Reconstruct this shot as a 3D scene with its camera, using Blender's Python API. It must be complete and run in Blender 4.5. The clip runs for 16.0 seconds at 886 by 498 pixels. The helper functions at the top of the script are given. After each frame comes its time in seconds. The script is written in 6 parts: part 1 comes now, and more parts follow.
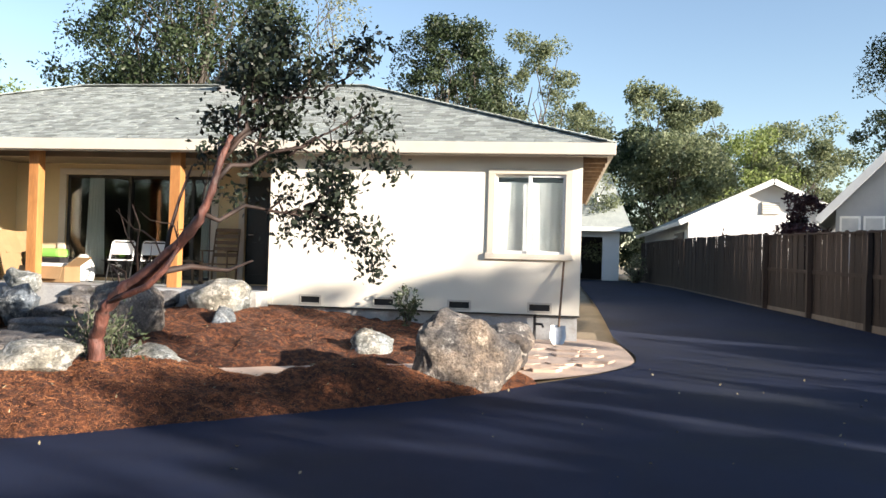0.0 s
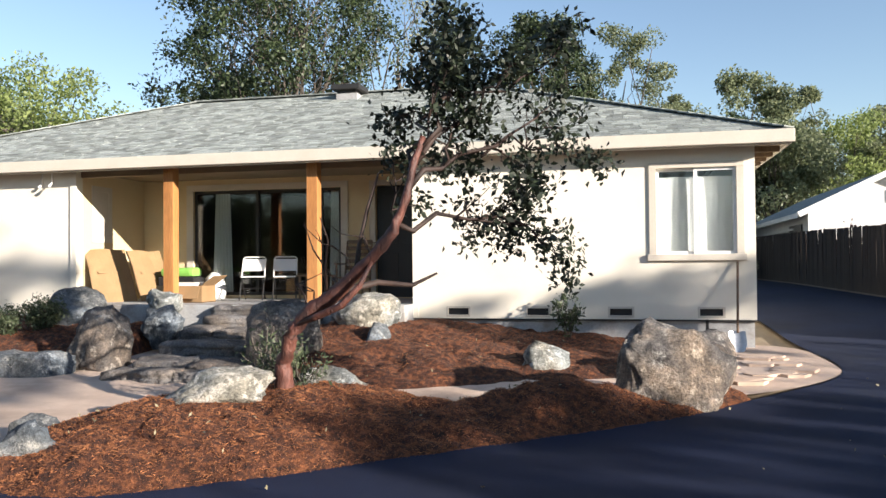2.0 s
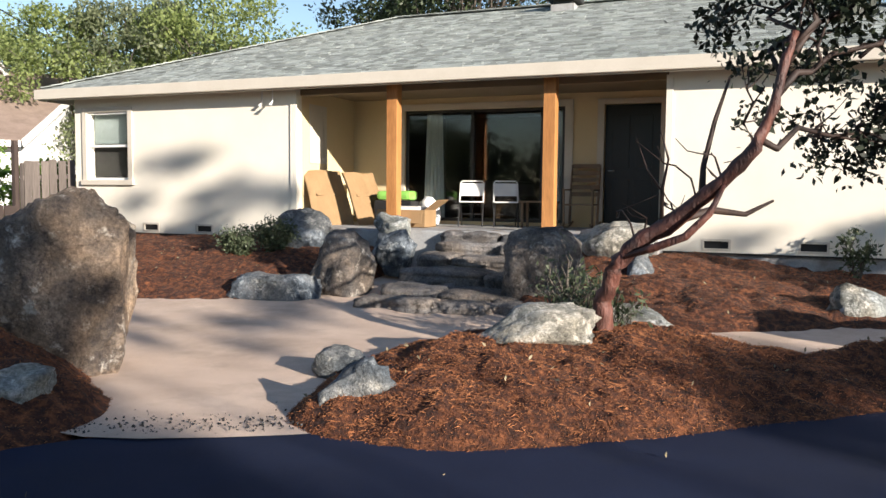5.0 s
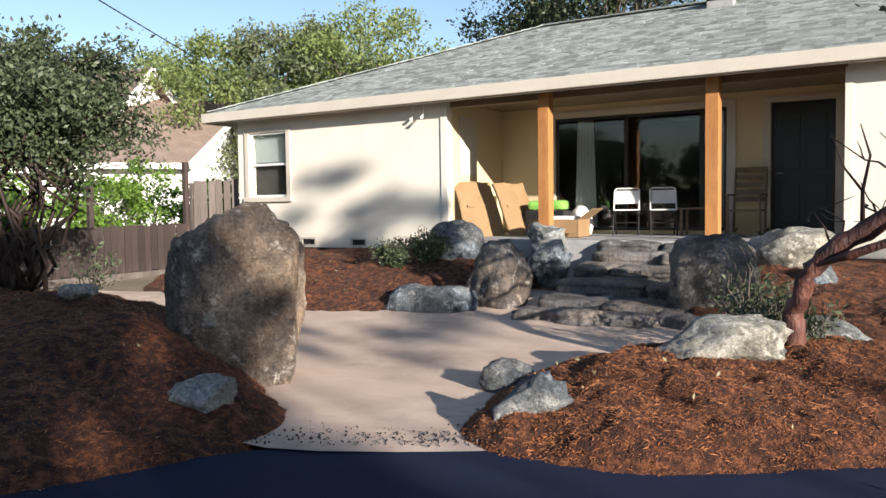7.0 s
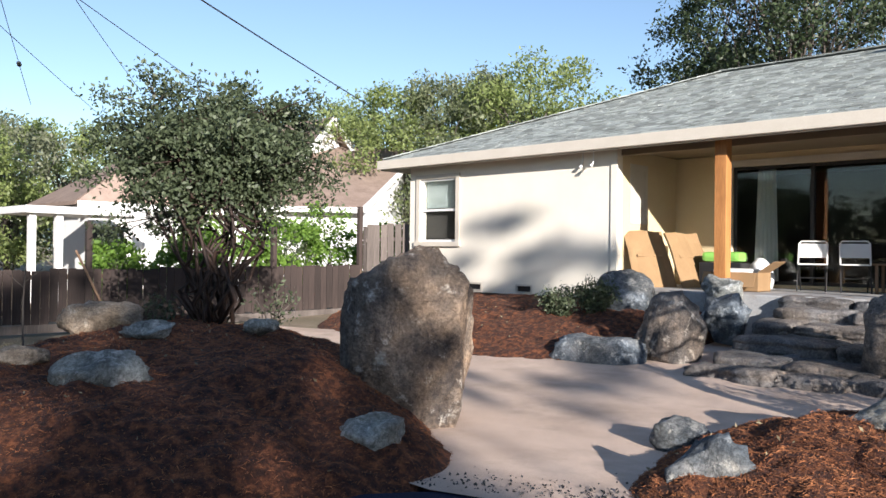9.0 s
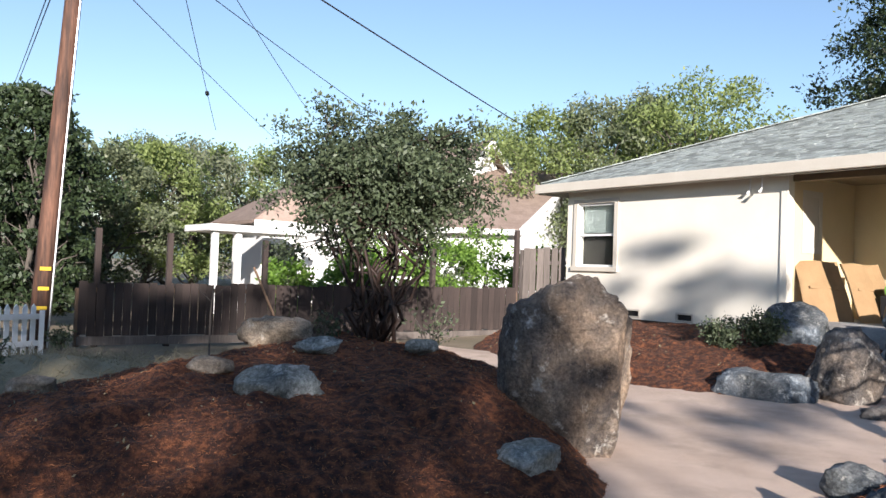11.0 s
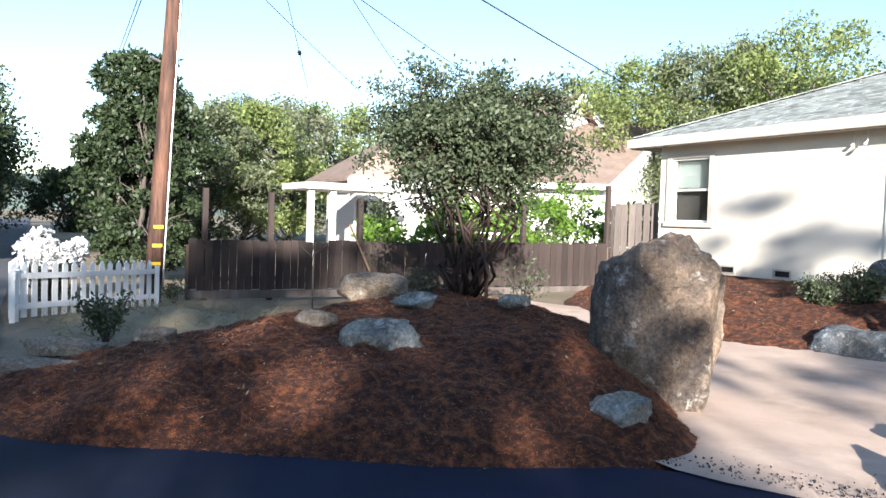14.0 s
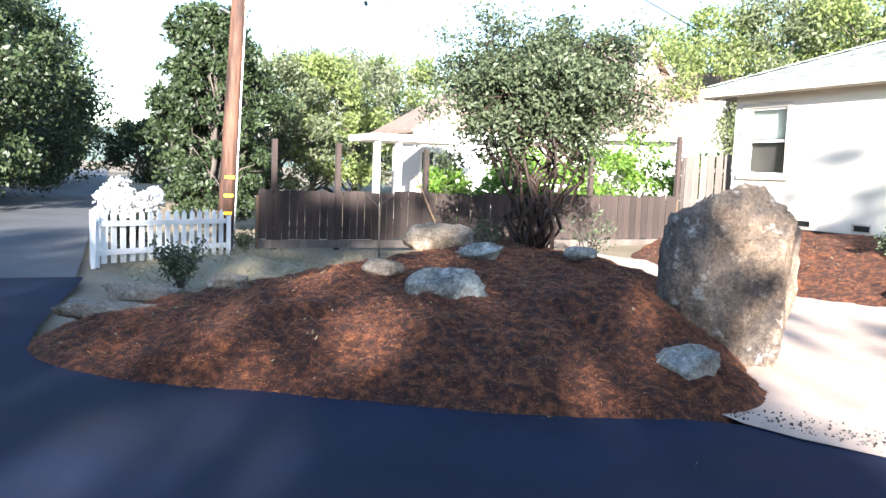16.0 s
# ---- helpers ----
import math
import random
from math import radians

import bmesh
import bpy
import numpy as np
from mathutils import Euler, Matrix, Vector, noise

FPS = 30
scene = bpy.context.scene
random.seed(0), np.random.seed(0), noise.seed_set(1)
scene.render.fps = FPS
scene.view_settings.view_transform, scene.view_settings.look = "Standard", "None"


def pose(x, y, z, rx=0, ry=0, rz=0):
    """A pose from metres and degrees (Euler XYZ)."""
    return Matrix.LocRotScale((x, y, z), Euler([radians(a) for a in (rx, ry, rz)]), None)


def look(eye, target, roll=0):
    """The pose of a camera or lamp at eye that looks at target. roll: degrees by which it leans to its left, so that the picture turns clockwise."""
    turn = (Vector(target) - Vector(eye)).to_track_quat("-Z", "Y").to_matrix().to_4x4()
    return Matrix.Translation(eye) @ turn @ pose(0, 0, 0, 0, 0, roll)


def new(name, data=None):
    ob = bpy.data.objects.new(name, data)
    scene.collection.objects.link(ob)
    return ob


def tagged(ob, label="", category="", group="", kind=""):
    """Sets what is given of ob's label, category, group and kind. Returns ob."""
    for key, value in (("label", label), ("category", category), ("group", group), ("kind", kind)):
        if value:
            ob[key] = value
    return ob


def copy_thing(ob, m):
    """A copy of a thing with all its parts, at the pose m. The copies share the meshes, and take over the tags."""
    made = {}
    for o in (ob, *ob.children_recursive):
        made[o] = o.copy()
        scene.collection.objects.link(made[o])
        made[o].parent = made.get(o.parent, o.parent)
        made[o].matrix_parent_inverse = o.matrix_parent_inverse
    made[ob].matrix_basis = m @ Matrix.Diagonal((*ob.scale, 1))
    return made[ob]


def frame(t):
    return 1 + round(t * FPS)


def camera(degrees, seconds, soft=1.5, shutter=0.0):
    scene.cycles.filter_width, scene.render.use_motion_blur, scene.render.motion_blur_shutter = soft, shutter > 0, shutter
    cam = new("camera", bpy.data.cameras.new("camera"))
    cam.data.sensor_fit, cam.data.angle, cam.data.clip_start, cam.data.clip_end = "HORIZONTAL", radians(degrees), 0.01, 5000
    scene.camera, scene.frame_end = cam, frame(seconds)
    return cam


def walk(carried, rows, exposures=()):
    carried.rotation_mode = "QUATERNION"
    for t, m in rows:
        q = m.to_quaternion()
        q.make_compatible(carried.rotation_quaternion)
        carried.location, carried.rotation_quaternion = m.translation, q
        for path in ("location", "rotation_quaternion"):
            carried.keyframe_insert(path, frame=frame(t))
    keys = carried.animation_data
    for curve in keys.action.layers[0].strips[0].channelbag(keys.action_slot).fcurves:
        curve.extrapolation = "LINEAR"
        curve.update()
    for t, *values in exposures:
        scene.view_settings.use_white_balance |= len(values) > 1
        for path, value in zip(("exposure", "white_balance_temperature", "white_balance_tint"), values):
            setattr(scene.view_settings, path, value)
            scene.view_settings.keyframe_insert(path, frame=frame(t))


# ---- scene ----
cam = camera(57.9, 16.0)
PATH = [
    (0, (1.852, -0.452, 1.538), (1.579, 1.529, 1.568), 1.7),
    (0.5, (1.566, -0.26, 1.558), (1.232, 1.708, 1.675), -0.1),
    (1, (1.187, -0.121, 1.541), (0.833, 1.847, 1.553), -0.2),
    (1.5, (0.811, -0.053, 1.549), (0.432, 1.911, 1.563), 0.4),
    (2, (0.393, 0.142, 1.565), (-0.052, 2.092, 1.605), -0.5),
    (2.5, (-0.047, 0.251, 1.532), (-0.549, 2.186, 1.506), 1.4),
    (3, (-0.479, 0.289, 1.54), (-1.035, 2.209, 1.46), 2.6),
    (3.5, (-0.863, 0.435, 1.523), (-1.563, 2.308, 1.456), -0.1),
    (3.7, (-0.974, 0.457, 1.52), (-1.683, 2.324, 1.418), 1.2),
    (5.8, (-1.738, 0.732, 1.501), (-2.561, 2.55, 1.367), -0.6),
    (6, (-1.766, 0.727, 1.487), (-2.617, 2.532, 1.357), -0.8),
    (6.5, (-1.808, 0.733, 1.483), (-2.748, 2.493, 1.351), -1.1),
    (7, (-1.832, 0.745, 1.484), (-2.897, 2.434, 1.377), -0.8),
    (7.5, (-1.852, 0.737, 1.492), (-3.012, 2.365, 1.425), -0.4),
    (8, (-1.864, 0.729, 1.495), (-3.083, 2.314, 1.46), 1.2),
    (8.5, (-1.871, 0.728, 1.494), (-3.146, 2.269, 1.458), 0.8),
    (9, (-1.883, 0.726, 1.481), (-3.269, 2.168, 1.491), 0.7),
    (9.5, (-1.873, 0.714, 1.505), (-3.353, 2.057, 1.584), 0.7),
    (10, (-1.873, 0.726, 1.524), (-3.418, 1.994, 1.602), 0.7),
    (10.2, (-1.878, 0.711, 1.508), (-3.441, 1.956, 1.58), 1.0),
    (12.3, (-1.616, 0.428, 1.598), (-3.33, 1.459, 1.609), 2.2),
    (12.5, (-1.616, 0.423, 1.59), (-3.331, 1.453, 1.585), 1.8),
    (13, (-1.618, 0.426, 1.591), (-3.333, 1.455, 1.567), 1.4),
    (13.5, (-1.625, 0.435, 1.583), (-3.358, 1.432, 1.552), 1.8),
    (14, (-1.62, 0.422, 1.571), (-3.37, 1.387, 1.502), 1.9),
    (14.5, (-1.614, 0.426, 1.565), (-3.373, 1.374, 1.469), 1.7),
    (15, (-1.616, 0.434, 1.553), (-3.374, 1.375, 1.397), 1.8),
    (15.5, (-1.609, 0.417, 1.546), (-3.384, 1.325, 1.383), 3.1),
    (16, (-1.622, 0.415, 1.545), (-3.436, 1.236, 1.353), 2.1),
]
walk(cam, [(t, look(eye, target, roll)) for t, eye, target, roll in PATH], exposures=[(0.0, 1.48, 6950, 14), (1.0, 1.27, 6800, 13), (2.0, 1.25, 6800, 14), (3.5, 1.22, 6800, 14), (6.0, 1.02, 6800, 13), (8.0, 1.03, 6500, 14), (10.0, 1.06, 6350, 15), (12.5, 1.26, 6350, 14), (13.5, 1.55, 6350, 13), (14.5, 1.82, 6300, 13), (16.0, 2.5, 6300, 13)])

# ---- world and sun ----
SUN = Vector((2.1, -1.0, 0.65)).normalized()
world = bpy.data.worlds.new("sky")
scene.world = world
world.use_nodes = True
wn = world.node_tree.nodes
sky = wn.new("ShaderNodeTexSky")
sky.sky_type, sky.sun_disc = "NISHITA", False
sky.sun_elevation = math.asin(SUN.z)
sky.sun_rotation = math.atan2(SUN.x, SUN.y)
sky.air_density, sky.dust_density, sky.ozone_density = 1.0, 0.3, 2.0
world.node_tree.links.new(sky.outputs["Color"], wn["Background"].inputs["Color"])
wn["Background"].inputs["Strength"].default_value = 0.094
sun_data = bpy.data.lights.new("sun", "SUN")
sun_data.energy, sun_data.angle, sun_data.color = 5.0, radians(0.55), (1.0, 0.94, 0.85)
sun = new("sun", sun_data)
sun.matrix_world = look((0, 0, 60), Vector((0, 0, 60)) - SUN)


# ---- materials ----
def material(name):
    m = bpy.data.materials.new(name)
    m.use_nodes = True
    return m, m.node_tree.nodes, m.node_tree.links, m.node_tree.nodes["Principled BSDF"]


def mapped(nodes, links, scale, stretch=(1, 1, 1)):
    coord, mapping = nodes.new("ShaderNodeTexCoord"), nodes.new("ShaderNodeMapping")
    mapping.inputs["Scale"].default_value = [scale * s for s in stretch]
    links.new(coord.outputs["Object"], mapping.inputs["Vector"])
    return mapping.outputs["Vector"]


def noise_node(nodes, links, scale, detail=5.0, rough=0.6, stretch=(1, 1, 1)):
    n = nodes.new("ShaderNodeTexNoise")
    n.inputs["Scale"].default_value = 1.0
    n.inputs["Detail"].default_value = detail
    n.inputs["Roughness"].default_value = rough
    links.new(mapped(nodes, links, scale, stretch), n.inputs["Vector"])
    return n.outputs["Fac"]


def ramp(nodes, links, source, stops):
    r = nodes.new("ShaderNodeValToRGB")
    while len(r.color_ramp.elements) < len(stops):
        r.color_ramp.elements.new(0.5)
    for e, (p, c) in zip(r.color_ramp.elements, stops):
        e.position, e.color = p, (*c, 1)
    links.new(source, r.inputs["Fac"])
    return r.outputs["Color"]


def mix(nodes, links, kind, fac, a, b):
    m = nodes.new("ShaderNodeMix")
    m.data_type, m.blend_type = "RGBA", kind
    for socket, value in ((m.inputs["Factor"], fac), (m.inputs["A"], a), (m.inputs["B"], b)):
        if isinstance(value, (int, float)):
            socket.default_value = value
        elif isinstance(value, tuple):
            socket.default_value = (*value, 1)
        else:
            links.new(value, socket)
    return m.outputs["Result"]


def piece_random(nodes, links):
    """One random number for each piece, whether an object of its own or an island of a joined mesh."""
    info, geo, add, fract = nodes.new("ShaderNodeObjectInfo"), nodes.new("ShaderNodeNewGeometry"), nodes.new("ShaderNodeMath"), nodes.new("ShaderNodeMath")
    fract.operation = "FRACT"
    links.new(info.outputs["Random"], add.inputs[0])
    links.new(geo.outputs["Random Per Island"], add.inputs[1])
    links.new(add.outputs[0], fract.inputs[0])
    return fract.outputs[0]


def surface(name, stops, scale, rough=0.8, grain=60.0, bump=0.3, depth=0.01, stretch=(1, 1, 1), stain=None, pieces=0.0, metallic=0.0, specular=0.5, fine=0.35):
    """Colour from a coarse noise, broken by a fine grain and stains, with a bump. pieces: how far single pieces differ."""
    m, nodes, links, bsdf = material(name)
    coarse = noise_node(nodes, links, scale, stretch=stretch)
    colour = ramp(nodes, links, coarse, stops)
    grains = noise_node(nodes, links, grain, 3.0, 0.7, stretch)
    colour = mix(nodes, links, "OVERLAY", fine, colour, ramp(nodes, links, grains, [(0.25, (0.2, 0.2, 0.2)), (0.75, (0.8, 0.8, 0.8))]))
    if stain:
        patch = ramp(nodes, links, noise_node(nodes, links, stain[1], 6.0, 0.65), [(0.5, (0, 0, 0)), (0.68, (1, 1, 1))])
        colour = mix(nodes, links, "MIX", patch, colour, stain[0])
    if pieces:
        tone = ramp(nodes, links, piece_random(nodes, links), [(0.0, (1 - pieces,) * 3), (1.0, (1.0, 1.0, 1.0))])
        colour = mix(nodes, links, "MULTIPLY", 1.0, colour, tone)
    links.new(colour, bsdf.inputs["Base Color"])
    bsdf.inputs["Roughness"].default_value = rough
    bsdf.inputs["Metallic"].default_value = metallic
    bsdf.inputs["Specular IOR Level"].default_value = specular
    b = nodes.new("ShaderNodeBump")
    b.inputs["Strength"].default_value, b.inputs["Distance"].default_value = bump, depth
    links.new(grains, b.inputs["Height"])
    links.new(b.outputs["Normal"], bsdf.inputs["Normal"])
    return m


def leaf_material(name, dark, light, glow=0.35, rough=0.5):
    m, nodes, links, bsdf = material(name)
    colour = ramp(nodes, links, piece_random(nodes, links), [(0.0, dark), (1.0, light)])
    patch = ramp(nodes, links, noise_node(nodes, links, 0.7, 3.0), [(0.3, (0.75, 0.75, 0.75)), (0.7, (1.0, 1.0, 1.0))])
    colour = mix(nodes, links, "MULTIPLY", 1.0, colour, patch)
    links.new(colour, bsdf.inputs["Base Color"])
    bsdf.inputs["Roughness"].default_value = rough
    bsdf.inputs["Specular IOR Level"].default_value = 0.4
    through_leaf, blend = nodes.new("ShaderNodeBsdfTranslucent"), nodes.new("ShaderNodeMixShader")
    links.new(colour, through_leaf.inputs["Color"])
    blend.inputs["Fac"].default_value = glow
    links.new(bsdf.outputs[0], blend.inputs[1])
    links.new(through_leaf.outputs[0], blend.inputs[2])
    links.new(blend.outputs[0], nodes["Material Output"].inputs["Surface"])
    return m


def glass_material(name):
    m, nodes, links, bsdf = material(name)
    bsdf.inputs["Base Color"].default_value = (0.9, 0.95, 0.95, 1)
    bsdf.inputs["Transmission Weight"].default_value = 1.0
    bsdf.inputs["Roughness"].default_value = 0.0
    bsdf.inputs["IOR"].default_value = 1.47
    return m


STUCCO = surface("stucco", [(0.3, (0.74, 0.69, 0.58)), (0.7, (0.80, 0.75, 0.65))], 0.9, 0.9, 90, 0.35, 0.006, fine=0.12)
# porch walls: yellower and darker than the front stucco
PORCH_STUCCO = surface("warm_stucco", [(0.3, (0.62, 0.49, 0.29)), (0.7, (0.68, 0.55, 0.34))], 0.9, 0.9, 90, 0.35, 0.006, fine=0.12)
TRIM = surface("cream_paint", [(0.3, (0.54, 0.49, 0.41)), (0.7, (0.60, 0.55, 0.47))], 2.0, 0.6, 40, 0.1, 0.003, fine=0.1)
WHITE = surface("white_paint", [(0.3, (0.74, 0.74, 0.72)), (0.7, (0.82, 0.82, 0.80))], 3.0, 0.45, 60, 0.08, 0.002, fine=0.1)
CONCRETE = surface("concrete", [(0.3, (0.30, 0.31, 0.32)), (0.7, (0.42, 0.42, 0.41))], 1.5, 0.9, 50, 0.3, 0.005, stain=((0.24, 0.22, 0.2), 2.0))
# dark asphalt with the blue of skylight mixed into its base colour
ASPHALT = surface("fresh_asphalt_sky_tint", [(0.35, (0.0055, 0.0100, 0.029)), (0.7, (0.0098, 0.0175, 0.046))], 0.8, 0.85, 160, 0.6, 0.006, stain=((0.015, 0.019, 0.030), 0.35), fine=0.5, specular=0.24)
OLD_ASPHALT = surface("worn_asphalt", [(0.3, (0.065, 0.070, 0.078)), (0.7, (0.105, 0.108, 0.115))], 0.6, 0.85, 90, 0.4, 0.005, stain=((0.08, 0.08, 0.08), 0.5))
GRANITE_PATH = surface("decomposed_granite", [(0.3, (0.49, 0.36, 0.275)), (0.7, (0.62, 0.475, 0.375))], 1.3, 0.95, 220, 0.5, 0.006, stain=((0.40, 0.30, 0.23), 0.9), fine=0.45)
MULCH = surface("bark_mulch", [(0.3, (0.014, 0.0042, 0.0022)), (0.5, (0.080, 0.024, 0.0088)), (0.75, (0.32, 0.108, 0.038))], 14.0, 0.9, 55, 1.0, 0.05, fine=0.8)
CHIPS = surface("bark_chips", [(0.3, (0.21, 0.066, 0.023)), (0.7, (0.50, 0.195, 0.075))], 6.0, 0.9, 80, 0.4, 0.01, pieces=0.75)


def stone(name, dark, mid, light, lichen, scale=2.4, spots=6.0, amount=0.56):
    """Weathered rock: mottled body, pale lichen, dark seams, and a pitted relief."""
    m, nodes, links, bsdf = material(name)
    body = noise_node(nodes, links, scale, 9.0, 0.74)
    colour = ramp(nodes, links, body, [(0.34, dark), (0.5, mid), (0.66, light)])
    blotch = noise_node(nodes, links, spots, 7.0, 0.7)
    colour = mix(nodes, links, "MIX", ramp(nodes, links, blotch, [(amount, (0, 0, 0)), (amount + 0.09, (1, 1, 1))]), colour, lichen)
    cool = ramp(nodes, links, noise_node(nodes, links, 1.3, 4.0, 0.6), [(0.42, (0.88, 0.95, 1.04)), (0.6, (1.10, 1.0, 0.90))])
    colour = mix(nodes, links, "MULTIPLY", 0.8, colour, cool)
    pits = noise_node(nodes, links, 34.0, 6.0, 0.8)
    colour = mix(nodes, links, "OVERLAY", 0.75, colour, ramp(nodes, links, pits, [(0.32, (0.12, 0.12, 0.12)), (0.66, (0.85, 0.85, 0.85))]))
    warp = nodes.new("ShaderNodeMix")
    warp.data_type = "VECTOR"
    warp.inputs["Factor"].default_value = 0.5
    place_at = mapped(nodes, links, 1.1)
    wobble = nodes.new("ShaderNodeTexNoise")
    wobble.inputs["Scale"].default_value, wobble.inputs["Detail"].default_value = 2.5, 5.0
    links.new(place_at, wobble.inputs["Vector"])
    links.new(place_at, warp.inputs["A"])
    links.new(wobble.outputs["Color"], warp.inputs["B"])
    cell = nodes.new("ShaderNodeTexVoronoi")
    cell.feature = "DISTANCE_TO_EDGE"
    cell.inputs["Scale"].default_value = 2.6
    links.new(warp.outputs["Result"], cell.inputs["Vector"])
    seam = ramp(nodes, links, cell.outputs["Distance"], [(0.0, (0.35, 0.34, 0.33)), (0.02, (1, 1, 1))])
    colour = mix(nodes, links, "MULTIPLY", 0.4, colour, seam)
    links.new(colour, bsdf.inputs["Base Color"])
    bsdf.inputs["Roughness"].default_value = 0.88
    bsdf.inputs["Specular IOR Level"].default_value = 0.3
    first, second = nodes.new("ShaderNodeBump"), nodes.new("ShaderNodeBump")
    first.inputs["Strength"].default_value, first.inputs["Distance"].default_value = 0.9, 0.10
    links.new(noise_node(nodes, links, 9.0, 9.0, 0.72), first.inputs["Height"])
    second.inputs["Strength"].default_value, second.inputs["Distance"].default_value = 0.4, 0.02
    links.new(seam, second.inputs["Height"])
    links.new(first.outputs["Normal"], second.inputs["Normal"])
    links.new(second.outputs["Normal"], bsdf.inputs["Normal"])
    return m


STONES = {
    "tall": stone("tall_boulder_stone", (0.060, 0.055, 0.056), (0.215, 0.168, 0.130), (0.48, 0.37, 0.27), (0.64, 0.59, 0.51), 1.7, 4.5, 0.57),
    "brown": stone("brown_lichen_stone", (0.045, 0.042, 0.043), (0.155, 0.135, 0.118), (0.36, 0.295, 0.235), (0.46, 0.42, 0.36)),
    "grey": stone("grey_blue_stone", (0.045, 0.055, 0.065), (0.13, 0.15, 0.165), (0.27, 0.29, 0.30), (0.42, 0.44, 0.43), 3.4, 7.0, 0.54),
    "pale": stone("pale_green_stone", (0.10, 0.105, 0.095), (0.29, 0.295, 0.265), (0.46, 0.46, 0.41), (0.58, 0.575, 0.53), 3.2, 8.0, 0.52),
    "slate": stone("dark_slab_stone", (0.075, 0.073, 0.072), (0.175, 0.163, 0.152), (0.31, 0.27, 0.235), (0.36, 0.29, 0.235), 2.4, 5.0, 0.60),
    "tan": stone("tan_stone", (0.13, 0.11, 0.085), (0.30, 0.25, 0.195), (0.46, 0.39, 0.31), (0.48, 0.44, 0.37), 3.0, 6.0, 0.58),
}
SHINGLE = surface("asphalt_shingle", [(0.3, (0.33, 0.365, 0.345)), (0.7, (0.43, 0.46, 0.435))], 3.0, 1.0, 120, 0.6, 0.008, pieces=0.5, fine=0.5, specular=0.15)
SHINGLE_BROWN = surface("brown_shingle", [(0.3, (0.27, 0.195, 0.155)), (0.7, (0.38, 0.285, 0.23))], 2.5, 0.95, 40, 0.4, 0.01, pieces=0.35)
# one dark tan for the soffits and the porch beam
SOFFIT = surface("dark_tan_soffit", [(0.3, (0.19, 0.145, 0.095)), (0.7, (0.24, 0.185, 0.12))], 2.0, 0.8, 40, 0.1, 0.003, fine=0.1)
CEDAR = surface("cedar_post", [(0.3, (0.36, 0.15, 0.045)), (0.7, (0.50, 0.235, 0.08))], 5.0, 0.65, 50, 0.3, 0.004, stretch=(1, 1, 0.12), fine=0.4)
FENCE = surface("weathered_fence_board", [(0.3, (0.025, 0.017, 0.015)), (0.7, (0.064, 0.045, 0.038))], 4.0, 0.9, 40, 0.5, 0.006, stretch=(1, 1, 0.08), pieces=0.45, fine=0.5)
FENCE_GREY = surface("grey_fence_board", [(0.3, (0.10, 0.082, 0.072)), (0.7, (0.19, 0.16, 0.14))], 4.0, 0.9, 40, 0.5, 0.006, stretch=(1, 1, 0.08), pieces=0.3, fine=0.5)
FENCE_POST = surface("fence_post_wood", [(0.3, (0.12, 0.072, 0.045)), (0.7, (0.21, 0.135, 0.085))], 4.0, 0.85, 40, 0.4, 0.006, stretch=(1, 1, 0.08))
POLE = surface("creosote_pole", [(0.38, (0.028, 0.015, 0.011)), (0.62, (0.14, 0.066, 0.040))], 6.0, 0.8, 30, 0.8, 0.012, stretch=(1, 1, 0.10), fine=0.75)
SOIL = surface("dry_ground", [(0.3, (0.20, 0.15, 0.10)), (0.7, (0.31, 0.25, 0.165))], 0.7, 0.95, 30, 0.6, 0.02, stain=((0.17, 0.14, 0.085), 0.3), fine=0.5)
STRAW = surface("dry_straw", [(0.3, (0.30, 0.25, 0.15)), (0.7, (0.42, 0.36, 0.23))], 5.0, 0.9, 60, 0.4, 0.01, pieces=0.5)
BARK = surface("grey_bark", [(0.3, (0.06, 0.05, 0.042)), (0.7, (0.14, 0.12, 0.10))], 4.0, 0.9, 24, 0.8, 0.02, stretch=(1, 1, 0.3))
MADRONE = surface("red_peeling_bark", [(0.3, (0.018, 0.009, 0.008)), (0.52, (0.075, 0.025, 0.017)), (0.75, (0.23, 0.085, 0.058))], 6.0, 0.6, 26, 0.9, 0.025, stretch=(1, 1, 0.4), stain=((0.045, 0.02, 0.018), 3.0))
TWIG = surface("dark_limb_bark", [(0.3, (0.016, 0.010, 0.008)), (0.7, (0.05, 0.026, 0.018))], 4.0, 0.7, 24, 0.6, 0.01)
DARK_METAL = surface("dark_bronze", [(0.3, (0.018, 0.017, 0.016)), (0.7, (0.03, 0.028, 0.026))], 3.0, 0.45, 60, 0.1, 0.002)
STEEL = surface("galvanised_steel", [(0.3, (0.42, 0.43, 0.44)), (0.7, (0.55, 0.55, 0.56))], 8.0, 0.4, 60, 0.1, 0.002, metallic=0.8)
CARDBOARD = surface("brown_cardboard", [(0.3, (0.25, 0.155, 0.075)), (0.7, (0.31, 0.20, 0.10))], 2.0, 0.9, 60, 0.1, 0.002, fine=0.15)
GREEN_PLASTIC = surface("green_plastic", [(0.3, (0.20, 0.48, 0.08)), (0.7, (0.26, 0.56, 0.12))], 3.0, 0.45, 50, 0.1, 0.002, fine=0.1)
BLACK = surface("black_plastic", [(0.3, (0.012, 0.012, 0.013)), (0.7, (0.022, 0.022, 0.023))], 5.0, 0.5, 60, 0.1, 0.002)
WOOD = surface("worn_oak", [(0.3, (0.13, 0.08, 0.045)), (0.7, (0.22, 0.14, 0.08))], 5.0, 0.6, 50, 0.2, 0.003, stretch=(1, 1, 0.2))
